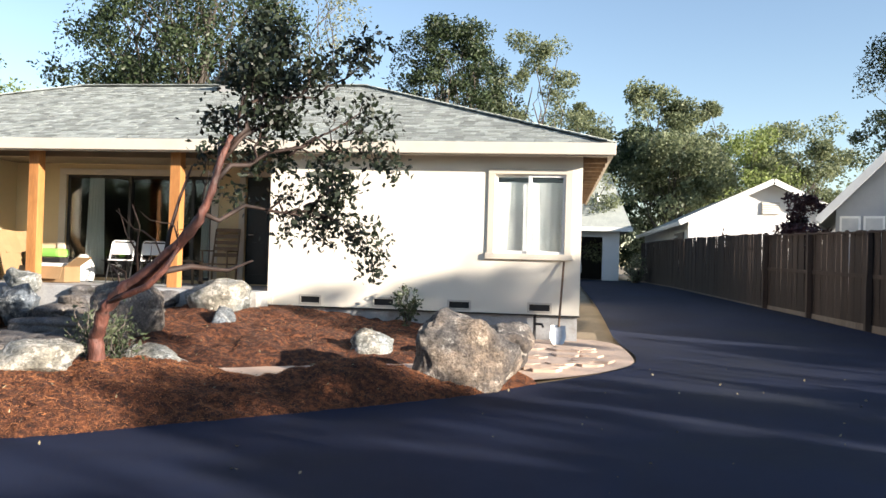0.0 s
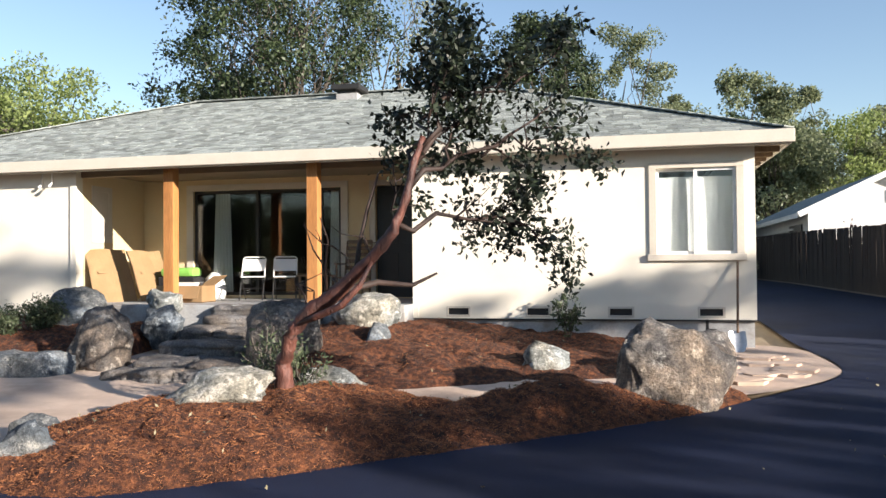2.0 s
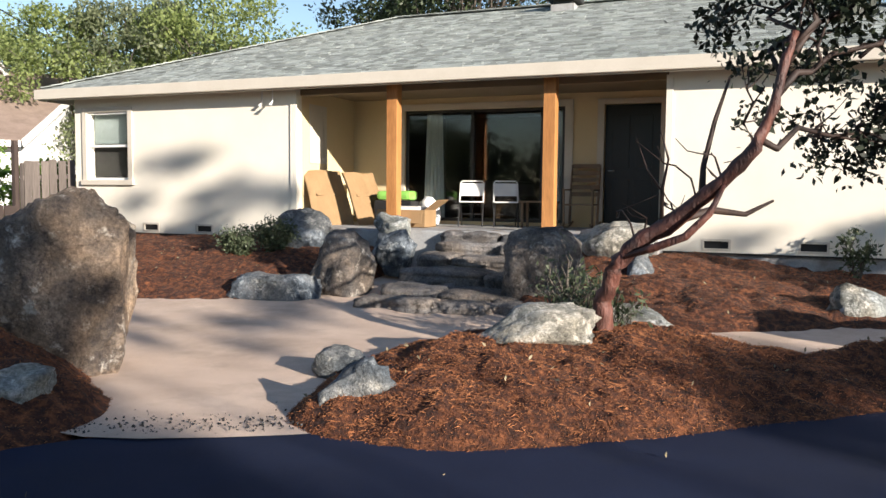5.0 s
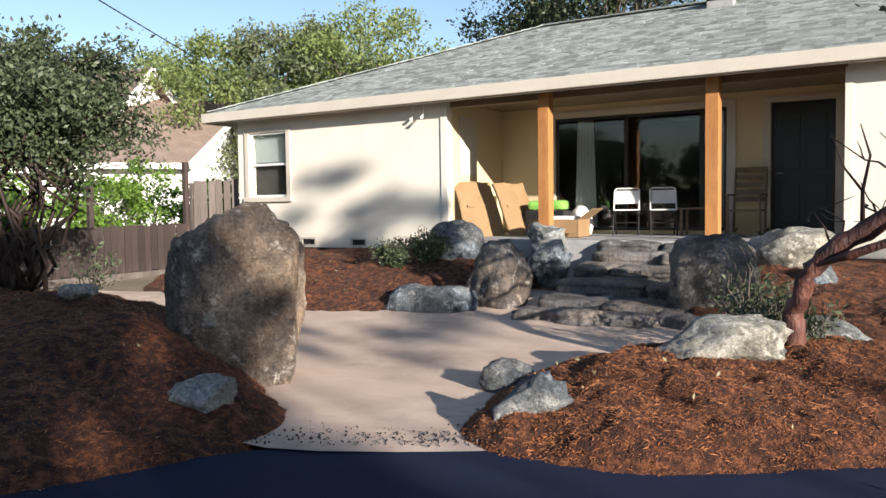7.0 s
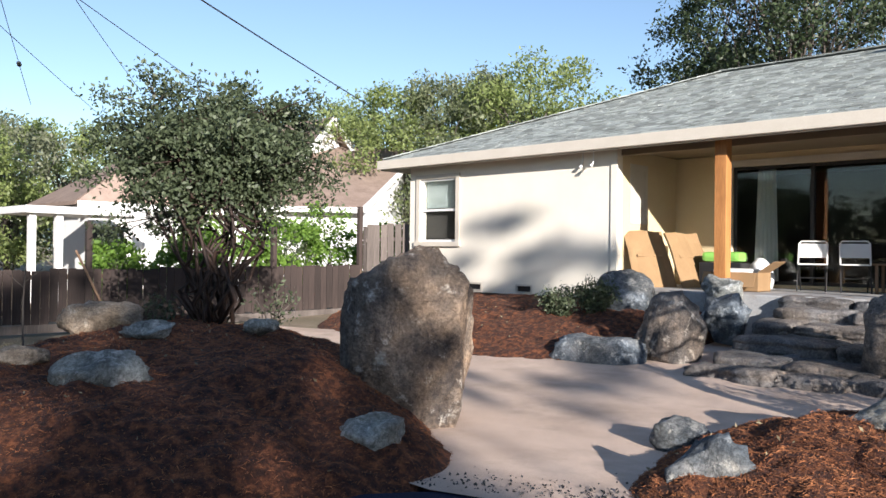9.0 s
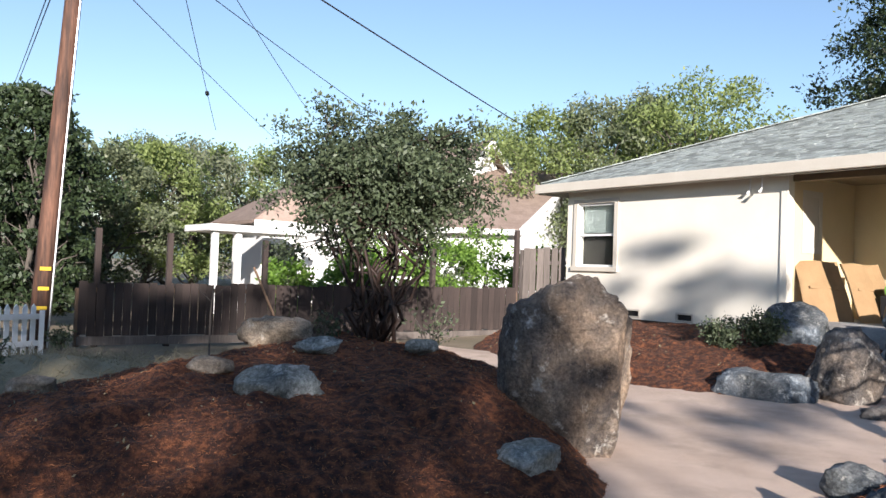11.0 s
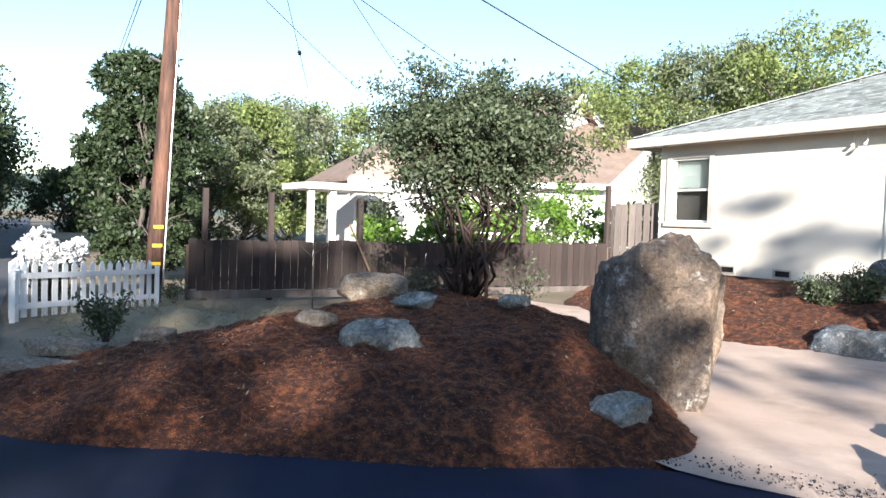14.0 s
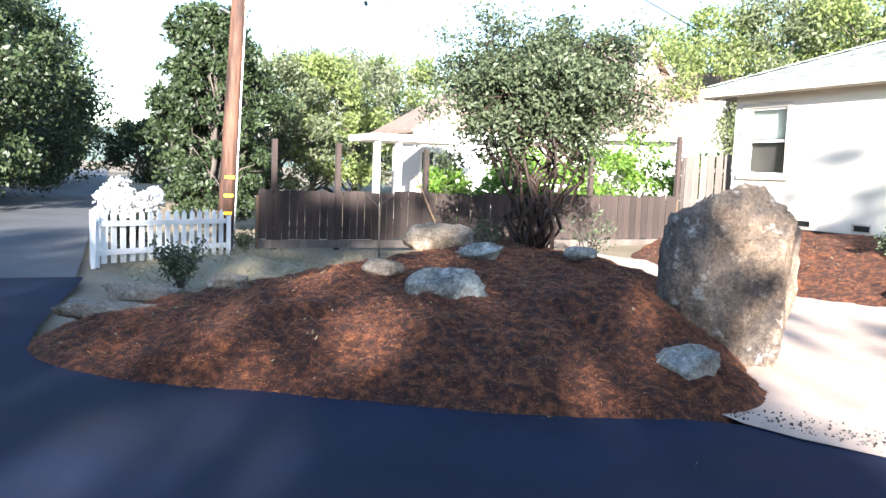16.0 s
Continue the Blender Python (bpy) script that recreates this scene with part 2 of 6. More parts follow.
CURTAIN = surface("pale_curtain", [(0.3, (0.70, 0.70, 0.65)), (0.7, (0.78, 0.77, 0.72))], 3.0, 0.9, 80, 0.1, 0.002, fine=0.1)
SCREEN = surface("green_grey_blind", [(0.3, (0.17, 0.20, 0.19)), (0.7, (0.23, 0.26, 0.25))], 1.6, 0.7, 30, 0.1, 0.002, fine=0.1)
BLIND = surface("pale_window_film", [(0.3, (0.40, 0.42, 0.43)), (0.7, (0.58, 0.59, 0.58))], 1.6, 0.7, 30, 0.1, 0.002, fine=0.1)
# near black: the shade of closed rooms put into the colour
ROOM_SHADE = surface("room_shade_black", [(0.3, (0.02, 0.018, 0.016)), (0.7, (0.04, 0.035, 0.03))], 1.0, 0.9, 30, 0.1, 0.003)
DOOR_PAINT = surface("dark_green_paint", [(0.3, (0.004, 0.005, 0.005)), (0.7, (0.007, 0.008, 0.008))], 3.0, 0.4, 50, 0.1, 0.002)
SIDING = surface("white_siding", [(0.3, (0.70, 0.70, 0.69)), (0.7, (0.78, 0.78, 0.77))], 1.0, 0.8, 30, 0.1, 0.004, fine=0.1)
GREY_SIDING = surface("grey_siding", [(0.3, (0.30, 0.32, 0.35)), (0.7, (0.36, 0.38, 0.41))], 1.0, 0.8, 30, 0.1, 0.004, fine=0.1)
YELLOW = surface("yellow_tag", [(0.3, (0.65, 0.42, 0.02)), (0.7, (0.75, 0.5, 0.03))], 5.0, 0.5, 50, 0.1, 0.002)
WIRE = BLACK
GLASS = glass_material("window_glass")
PETAL = leaf_material("white_petals", (0.70, 0.70, 0.70), (0.84, 0.84, 0.82), 0.2)
LEAF = {
    # dark madrone leaves, lowered further with the crown's shade in the colour
    "madrone": leaf_material("madrone_leaf", (0.012, 0.019, 0.011), (0.038, 0.053, 0.028), 0.10, 0.5),
    "olive": leaf_material("grey_green_leaf", (0.042, 0.060, 0.031), (0.135, 0.170, 0.092), 0.28, 0.5),
    "oak": leaf_material("oak_leaf", (0.11, 0.14, 0.075), (0.31, 0.35, 0.20), 0.5),
    "bright": leaf_material("spring_leaf", (0.17, 0.23, 0.075), (0.42, 0.50, 0.19), 0.55),
    "dark": leaf_material("evergreen_leaf", (0.020, 0.034, 0.015), (0.066, 0.098, 0.040), 0.2),
    "vine": leaf_material("vine_leaf", (0.10, 0.20, 0.03), (0.26, 0.42, 0.08), 0.45),
    "willow": leaf_material("pale_willow_leaf", (0.17, 0.20, 0.11), (0.34, 0.36, 0.24), 0.45),
    "plum": leaf_material("plum_leaf", (0.035, 0.014, 0.018), (0.08, 0.03, 0.035), 0.2),
}


# ---- mesh helpers ----
class Shape:
    """Vertices and faces, gathered before they become one mesh."""

    def __init__(self):
        self.v, self.f = [], []

    def add(self, verts, faces):
        n = len(self.v)
        self.v.extend(tuple(p) for p in verts)
        self.f.extend(tuple(i + n for i in face) for face in faces)
        return self

    def box(self, x0, x1, y0, y1, z0, z1, m=None):
        pts = [Vector((x, y, z)) for z in (z0, z1) for y in (y0, y1) for x in (x0, x1)]
        if m is not None:
            pts = [m @ p for p in pts]
        return self.add(pts, [(0, 2, 3, 1), (4, 5, 7, 6), (0, 1, 5, 4), (2, 6, 7, 3), (0, 4, 6, 2), (1, 3, 7, 5)])

    def beam(self, a, b, w, h):
        """A bar of width w and height h from a to b."""
        a, b = Vector(a), Vector(b)
        d = (b - a).normalized()
        side = d.cross(Vector((0, 0, 1)))
        side = side.normalized() if side.length > 1e-4 else Vector((1, 0, 0))
        up = side.cross(d)
        pts = [p + side * sx * w / 2 + up * sz * h / 2 for p in (a, b) for sx, sz in ((-1, -1), (1, -1), (1, 1), (-1, 1))]
        return self.add(pts, [(3, 2, 1, 0), (4, 5, 6, 7), (0, 1, 5, 4), (1, 2, 6, 5), (2, 3, 7, 6), (3, 0, 4, 7)])

    def tube(self, path, radii, sides=8):
        path = [Vector(p) for p in path]
        if isinstance(radii, (int, float)):
            radii = [radii] * len(path)
        n, rings = len(self.v), []
        for i, p in enumerate(path):
            d = (path[min(i + 1, len(path) - 1)] - path[max(i - 1, 0)]).normalized()
            ref = Vector((0, 1, 0)) if abs(d.z) > 0.9 else Vector((0, 0, 1))
            s = d.cross(ref).normalized()
            u = s.cross(d)
            for k in range(sides):
                a = 2 * math.pi * k / sides
                self.v.append(tuple(p + (s * math.cos(a) + u * math.sin(a)) * radii[i]))
        for i in range(len(path) - 1):
            for k in range(sides):
                a, b = n + i * sides + k, n + i * sides + (k + 1) % sides
                self.f.append((a, b, b + sides, a + sides))
        self.f.append(tuple(n + k for k in reversed(range(sides))))
        self.f.append(tuple(n + (len(path) - 1) * sides + k for k in range(sides)))
        return self

    def prism(self, outline, z0, z1, m=None):
        """An outline in x, y raised from z0 to z1."""
        n = len(outline)
        pts = [Vector((x, y, z)) for z in (z0, z1) for x, y in outline]
        if m is not None:
            pts = [m @ p for p in pts]
        sides = [(i, (i + 1) % n, n + (i + 1) % n, n + i) for i in range(n)]
        return self.add(pts, [tuple(reversed(range(n))), tuple(range(n, 2 * n))] + sides)


def link(name, shape, mat, parent=None, label="", bevel=0.0, soft=False):
    mesh = bpy.data.meshes.new(name)
    mesh.from_pydata(shape.v, [], shape.f)
    if bevel or soft:
        bm = bmesh.new()
        bm.from_mesh(mesh)
        bmesh.ops.recalc_face_normals(bm, faces=bm.faces)
        if bevel:
            bmesh.ops.bevel(bm, geom=list(bm.edges), offset=bevel, segments=2, affect="EDGES", profile=0.6, clamp_overlap=True)
        bm.to_mesh(mesh)
        bm.free()
    if soft:
        mesh.polygons.foreach_set("use_smooth", [True] * len(mesh.polygons))
    mesh.materials.append(mat)
    mesh.update()
    ob = new(name, mesh)
    if parent is not None:
        ob.parent = parent
        ob.matrix_parent_inverse = parent.matrix_basis.inverted()
    if label:
        ob["label"] = label
    return ob


def thing(name, at, label, category, group="", kind=""):
    ob = new(name)
    ob.empty_display_size = 0.2
    ob.matrix_basis = Matrix.Translation(at)
    return tagged(ob, label, category, group, kind)


def cloud(name, V, mat, parent=None, label=""):
    """Many small four-cornered faces as one mesh. V: n x 4 x 3."""
    n = len(V)
    mesh = bpy.data.meshes.new(name)
    mesh.vertices.add(n * 4)
    mesh.vertices.foreach_set("co", np.ascontiguousarray(V, dtype=np.float32).ravel())
    mesh.loops.add(n * 4)
    mesh.loops.foreach_set("vertex_index", np.arange(n * 4, dtype=np.int32))
    mesh.polygons.add(n)
    mesh.polygons.foreach_set("loop_start", np.arange(0, n * 4, 4, dtype=np.int32))
    mesh.update(calc_edges=True)
    mesh.materials.append(mat)
    ob = new(name, mesh)
    if parent is not None:
        ob.parent = parent
        ob.matrix_parent_inverse = parent.matrix_basis.inverted()
    if label:
        ob["label"] = label
    return ob


def leaf_faces(rng, C, size, droop=0.3, narrow=0.5):
    """Pointed leaves round the places C, each folded a little along its midrib by its two free corners."""
    n = len(C)
    d = rng.normal(size=(n, 3))
    d[:, 2] -= droop
    d /= np.linalg.norm(d, axis=1)[:, None]
    s = np.cross(d, rng.normal(size=(n, 3)))
    s /= np.linalg.norm(s, axis=1)[:, None] + 1e-9
    up = np.cross(s, d)
    L = size * rng.uniform(0.6, 1.3, (n, 1))
    W = L * narrow * 0.5
    return np.stack([C, C + d * L * 0.45 + s * W + up * W * 0.35, C + d * L, C + d * L * 0.5 - s * W + up * W * 0.35], axis=1)


def walls(shape, x0, x1, y0, y1, z0, z1, holes=(), along="x"):
    """A wall slab with rectangular openings (a0, a1, z0, z1) along x or y, as one closed skin."""
    a0, a1, t0, t1 = (x0, x1, y0, y1) if along == "x" else (y0, y1, x0, x1)
    A = sorted({a0, a1, *[h[0] for h in holes], *[h[1] for h in holes]})
    Z = sorted({z0, z1, *[h[2] for h in holes], *[h[3] for h in holes]})
    solid = {(i, j) for i in range(len(A) - 1) for j in range(len(Z) - 1)
             if not any(h[0] < (A[i] + A[i + 1]) / 2 < h[1] and h[2] < (Z[j] + Z[j + 1]) / 2 < h[3] for h in holes)}
    index = {}

    def corner(i, j, t):
        if (i, j, t) not in index:
            index[(i, j, t)] = len(shape.v)
            shape.v.append((A[i], (t0, t1)[t], Z[j]) if along == "x" else ((t0, t1)[t], A[i], Z[j]))
        return index[(i, j, t)]

    def face(*keys):
        f = tuple(corner(*k) for k in keys)
        shape.f.append(f if along == "x" else f[::-1])

    for i, j in sorted(solid):
        face((i, j, 0), (i + 1, j, 0), (i + 1, j + 1, 0), (i, j + 1, 0))
        face((i, j, 1), (i, j + 1, 1), (i + 1, j + 1, 1), (i + 1, j, 1))
        if (i - 1, j) not in solid:
            face((i, j, 0), (i, j + 1, 0), (i, j + 1, 1), (i, j, 1))
        if (i + 1, j) not in solid:
            face((i + 1, j, 0), (i + 1, j, 1), (i + 1, j + 1, 1), (i + 1, j + 1, 0))
        if (i, j - 1) not in solid:
            face((i, j, 0), (i, j, 1), (i + 1, j, 1), (i + 1, j, 0))
        if (i, j + 1) not in solid:
            face((i, j + 1, 0), (i + 1, j + 1, 0), (i + 1, j + 1, 1), (i, j + 1, 1))
    return shape


def limb(rng, a, b, sag=0.15, steps=6):
    """A crooked line from a to b."""
    a, b = np.array(a, float), np.array(b, float)
    u = np.linspace(0, 1, steps)[:, None]
    P = a + (b - a) * u
    wob = rng.normal(size=(steps, 3)) * np.linalg.norm(b - a) * 0.06
    wob[0] = wob[-1] = 0
    P += wob
    P[:, 2] += np.sin(u[:, 0] * math.pi) * sag * np.linalg.norm(b - a)
    return [tuple(p) for p in P]


def tree(name, label, base, height, radius, leaf, seed, clumps=60, per=110, size=0.22, trunk=0.25, low=0.35, bark=None, category="tree", stems=1, shape_power=1.0, narrow=0.55, tight=0.3, group=""):
    """A tapered trunk with limbs and a crown of separate clumps of leaves with gaps between them."""
    rng = np.random.default_rng(seed)
    bx, by, bz = base
    root = thing(name, base, label, category, group)
    wood = Shape()
    tips = []
    for _ in range(clumps):
        h = low + (1 - low) * rng.uniform(0, 1) ** 0.8
        q = (h - low) / (1 - low)
        reach = radius * (0.35 + 0.65 * math.sin(math.pi * min(1, 0.12 + 0.82 * q)) ** shape_power) * rng.uniform(0.45, 1.08)
        a = rng.uniform(0, 2 * math.pi)
        tips.append((bx + reach * math.cos(a), by + reach * math.sin(a), bz + h * height))
    top = (bx + rng.normal() * radius * 0.1, by + rng.normal() * radius * 0.1, bz + height * 0.8)
    for s in range(stems):
        foot = (bx + (rng.normal() * 0.12 if stems > 1 else 0), by + (rng.normal() * 0.12 if stems > 1 else 0), bz - 0.1)
        head = top if stems == 1 else (bx + rng.normal() * radius * 0.45, by + rng.normal() * radius * 0.45, bz + height * rng.uniform(0.55, 0.85))
        line = limb(rng, foot, head, 0.0, 8)
        wood.tube(line, [trunk * (1 - 0.85 * i / 7) for i in range(8)], 8)
    for k, tip in enumerate(tips):
        if k % 2 == 0:
            u = rng.uniform(0.3, 0.85) * (tip[2] - bz) / height
            start = (bx + (top[0] - bx) * u, by + (top[1] - by) * u, bz + (top[2] - bz) * u)
            wood.tube(limb(rng, start, tip, 0.08, 5), [trunk * 0.28 * (1 - 0.17 * i) for i in range(5)], 5)
    link("trunk", wood, bark or BARK, root, soft=True)
    C = []
    for tip in tips:
        r = radius * tight * rng.uniform(0.55, 1.25)
        k = int(per * rng.uniform(0.5, 1.4))
        d = rng.normal(size=(k, 3))
        d /= np.linalg.norm(d, axis=1)[:, None]
        C.append(np.array(tip) + d * r * (rng.uniform(0.15, 1, (k, 1)) ** 0.5) * np.array([1, 1, 0.75]))
    cloud("crown", leaf_faces(rng, np.concatenate(C), size, narrow=narrow), LEAF[leaf], root)
    return root


# ---- ground plan ----
def sdf(poly, X, Y):
    """Signed distance to a closed outline, positive inside."""
    P = np.array(poly, float)
    best = np.full(X.shape, 1e9)
    inside = np.zeros(X.shape, bool)
    for (ax, ay), (bx, by) in zip(P, np.roll(P, -1, axis=0)):
        ex, ey = bx - ax, by - ay
        u = np.clip(((X - ax) * ex + (Y - ay) * ey) / (ex * ex + ey * ey), 0, 1)
        best = np.minimum(best, np.hypot(X - ax - u * ex, Y - ay - u * ey))
        cross = (ay > Y) != (by > Y)
        with np.errstate(divide="ignore", invalid="ignore"):
            inside ^= cross & (X < ax + (Y - ay) * ex / (ey if ey else 1e-9))
    return np.where(inside, best, -best)


def smooth(outline, rounds=3):
    """Rounds the corners of an outline."""
    P = np.array(outline, float)
    for _ in range(rounds):
        Q = np.roll(P, -1, axis=0)
        P = np.stack([P * 0.75 + Q * 0.25, P * 0.25 + Q * 0.75], axis=1).reshape(-1, 2)
    return P


BEDS = {
    "island": smooth([(-4.3, 4.85), (-3.5, 4.8), (-2.7, 5.2), (-1.7, 6.15), (-0.3, 7.3), (0.7, 8.1), (1.8, 9.3), (1.2, 10.0), (0.2, 9.0), (-1.0, 8.3), (-1.9, 8.6), (-3.0, 8.5), (-3.9, 7.9), (-4.6, 7.1), (-4.75, 6.3), (-4.65, 5.5)]),
    "mound": smooth([(-5.5, 4.35), (-5.7, 3.4), (-6.3, 2.5), (-7.0, 1.5), (-7.7, 0.5), (-8.6, -0.05), (-9.3, 0.1), (-10.3, 0.9), (-11.5, 2.0), (-12.7, 3.4), (-14.2, 5.6), (-13.6, 7.8), (-11.5, 7.9), (-9.5, 7.5), (-8.0, 6.9), (-7.3, 6.35), (-6.95, 5.75), (-6.45, 5.3), (-5.75, 4.95)]),
    "left_bed": smooth([(-14.8, 13.4), (-15.0, 10.8), (-12.5, 9.2), (-10.2, 8.6), (-8.2, 9.1), (-7.0, 9.8), (-7.2, 13.4)]),
    "right_bed": smooth([(-4.6, 13.4), (-4.4, 9.3), (-3.2, 8.8), (-2.0, 9.3), (-0.6, 10.0), (0.6, 10.3), (1.6, 11.2), (1.6, 13.4)]),
}


def base_height(X, Y):
    """The bare ground: level in front, rising towards the back along the drive and up to the house."""
    return np.interp(Y, [-400, 6.0, 8.5, 13, 20, 34, 60, 400], [0, 0, 0.05, 0.27, 0.47, 0.68, 0.8, 0.8])


def bed_height(name, X, Y):
    d = sdf(BEDS[name], X, Y)
    inside = np.clip(d, 0, None)
    if name == "island":
        h = 0.37 * (1 - np.exp(-inside / 0.5))
        h = h * np.interp(X, [-4.5, -2.5, -0.9, 0.2, 1.2], [1.0, 1.0, 0.72, 0.85, 0.6])
        h = h + 0.17 * np.exp(-((X + 0.35) ** 2 + (Y - 8.05) ** 2) / 0.3) * np.clip(inside / 0.3, 0, 1)
    elif name == "mound":
        h = 0.60 * (1 - np.exp(-inside / 0.95)) * np.interp((X + 9.3) * 0.71 + (Y - 0.1) * 0.70, [0, 2.2], [0.45, 1.0])
        h = h + 0.26 * np.exp(-((X + 7.05) ** 2 + (Y - 4.75) ** 2) / 0.4) * np.clip(inside / 0.5, 0, 1)
    else:
        top = np.interp(X, [-15, -7, -4.5, -3, 0, 1.6], [0.56, 0.62, 0.64, 0.58, 0.36, 0.20])
        lift = np.clip((Y - np.interp(X, [-15, -10, -7, -4, -2, 1.6], [10.6, 8.6, 9.7, 8.9, 9.3, 11.0])) / 3.2, 0, 1)
        h = (top - base_height(X, Y)) * (lift * 0.85 + 0.15 * np.sqrt(lift)) + 0.08 * (1 - np.exp(-inside / 0.3))
    return np.where(d > 0, h, d * 0.5)


def ground_height(x, y):
    """The surface at one place, beds included."""
    X, Y = np.array([[float(x)]]), np.array([[float(y)]])
    b = float(base_height(X, Y)[0, 0])
    return b + max([0.0] + [float(bed_height(n, X, Y)[0, 0]) for n in BEDS])


# ---- ground, drive, path and beds ----
def height_sheet(name, xs, ys, fn, mat, keep=None):
    X, Y = np.meshgrid(xs, ys)
    Z = fn(X, Y)
    ok = np.ones(X.shape, bool) if keep is None else keep(X, Y)
    nx = len(xs)
    s = Shape()
    s.v = [tuple(p) for p in np.stack([X.ravel(), Y.ravel(), Z.ravel()], axis=1)]
    cell = ok[:-1, :-1] | ok[1:, :-1] | ok[:-1, 1:] | ok[1:, 1:]
    for j, i in zip(*np.nonzero(cell)):
        a = int(j) * nx + int(i)
        s.f.append((a, a + 1, a + 1 + nx, a + nx))
    used = sorted({k for f in s.f for k in f})
    index = {k: n for n, k in enumerate(used)}
    s.v = [s.v[k] for k in used]
    s.f = [tuple(index[k] for k in f) for f in s.f]
    return link(name, s, mat, soft=True)


far = np.concatenate([np.linspace(-900, -60, 15), np.linspace(-56, 60, 59), np.linspace(70, 900, 15)])
tagged(height_sheet("ground", far, far, lambda X, Y: base_height(X, Y) - 0.07, SOIL), "dry bare soil with thin weeds around the yard", "ground", kind="structure")

DRIVE = smooth([(-13.0, -9.0), (-13.05, -4.0), (-13.0, 0.35), (-12.9, 0.45), (-11.0, 0.2), (-9.3, 0.0), (-8.5, 0.05), (-7.2, 1.4), (-6.0, 3.1), (-5.35, 4.35), (-4.2, 5.05), (-3.3, 4.95), (-2.4, 5.5), (-1.0, 6.75), (0.8, 8.2), (2.0, 9.6), (2.9, 10.6), (3.15, 11.6), (2.9, 13.0), (2.95, 16.0), (3.0, 22.0), (3.0, 40.0), (3.0, 46.0), (6.3, 46.0), (6.6, 40.0), (7.5, 22.0), (8.2, 15.0), (9.5, 8.0), (14.0, -4.0), (14.0, -9.0)], 2)


def sheet_from_outline(name, outline, fn, mat, step):
    """A surface with a clean edge: outline filled with a grid whose border is cut along it."""
    P = [Vector((float(x), float(y), 0)) for x, y in outline]
    bm = bmesh.new()
    verts = [bm.verts.new(p) for p in P]
    bm.faces.new(verts)
    x0, x1 = min(p.x for p in P), max(p.x for p in P)
    y0, y1 = min(p.y for p in P), max(p.y for p in P)
    for axis, lo, hi in ((0, x0, x1), (1, y0, y1)):
        for c in np.arange(lo + step, hi, step):
            co = Vector((c, 0, 0)) if axis == 0 else Vector((0, c, 0))
            no = Vector((1, 0, 0)) if axis == 0 else Vector((0, 1, 0))
            bmesh.ops.bisect_plane(bm, geom=list(bm.verts) + list(bm.edges) + list(bm.faces), plane_co=co, plane_no=no)
    Q = np.array([v.co for v in bm.verts])
    for v, z in zip(bm.verts, fn(Q[:, 0], Q[:, 1])):
        v.co.z = float(z)
    mesh = bpy.data.meshes.new(name)
    bm.normal_update()
    if bm.faces and sum(f.normal.z for f in bm.faces) < 0:
        bmesh.ops.reverse_faces(bm, faces=bm.faces)
    bm.to_mesh(mesh)
    bm.free()
    mesh.polygons.foreach_set("use_smooth", [True] * len(mesh.polygons))
    mesh.materials.append(mat)
    return new(name, mesh)


def wavy(X, Y, a, s):
    return a * (np.sin(X * s + 1.3 * np.sin(Y * s * 0.7)) + np.sin(Y * s * 1.3 + 2 + np.sin(X * s * 0.6))) * 0.5


tagged(sheet_from_outline("road", DRIVE, lambda X, Y: base_height(X, Y) + 0.012 + wavy(X, Y, 0.006, 1.1), ASPHALT, 1.2), "freshly laid black asphalt driveway", "driveway", kind="structure")
LANE = [(-12.6, 0.3), (-14.2, 0.38), (-40.0, 1.2), (-140.0, 4.2), (-140.0, -4.0), (-40.0, -6.8), (-12.6, -7.2)]
tagged(sheet_from_outline("pavement", LANE, lambda X, Y: base_height(X, Y) - 0.004, OLD_ASPHALT, 8.0), "worn grey asphalt lane leading away under trees", "road", kind="structure")
PATH_OUTLINE = smooth([(-5.6, 4.0), (-4.0, 4.9), (-2.5, 6.5), (-1.0, 7.6), (1.2, 9.2), (2.2, 9.8), (3.0, 10.8), (3.05, 11.6), (2.9, 13.2), (1.2, 13.2), (-4.0, 12.8), (-7.5, 12.8), (-10.0, 10.6), (-12.6, 9.6), (-15.2, 9.0), (-15.4, 7.4), (-11.0, 7.2), (-7.0, 6.0), (-6.2, 5.0)], 2)
tagged(sheet_from_outline("path", PATH_OUTLINE, lambda X, Y: base_height(X, Y) + 0.022 + wavy(X, Y, 0.008, 2.1), GRANITE_PATH, 0.5), "pale pinkish decomposed granite path with tracked-in dirt", "path", kind="structure")

LATTICE = np.random.default_rng(12).uniform(-1, 1, (128, 128))


def clods(X, Y, size, shift=0):
    """Soft random lumps of about the given size, between -1 and 1."""
    u, v = X / size + 17.3 + shift, Y / size + 41.7 - shift
    i, j = np.floor(u).astype(int), np.floor(v).astype(int)
    a, b = u - i, v - j
    a, b = a * a * (3 - 2 * a), b * b * (3 - 2 * b)
    i0, i1, j0, j1 = i % 128, (i + 1) % 128, j % 128, (j + 1) % 128
    low = LATTICE[i0, j0] * (1 - a) + LATTICE[i1, j0] * a
    high = LATTICE[i0, j1] * (1 - a) + LATTICE[i1, j1] * a
    return low * (1 - b) + high * b


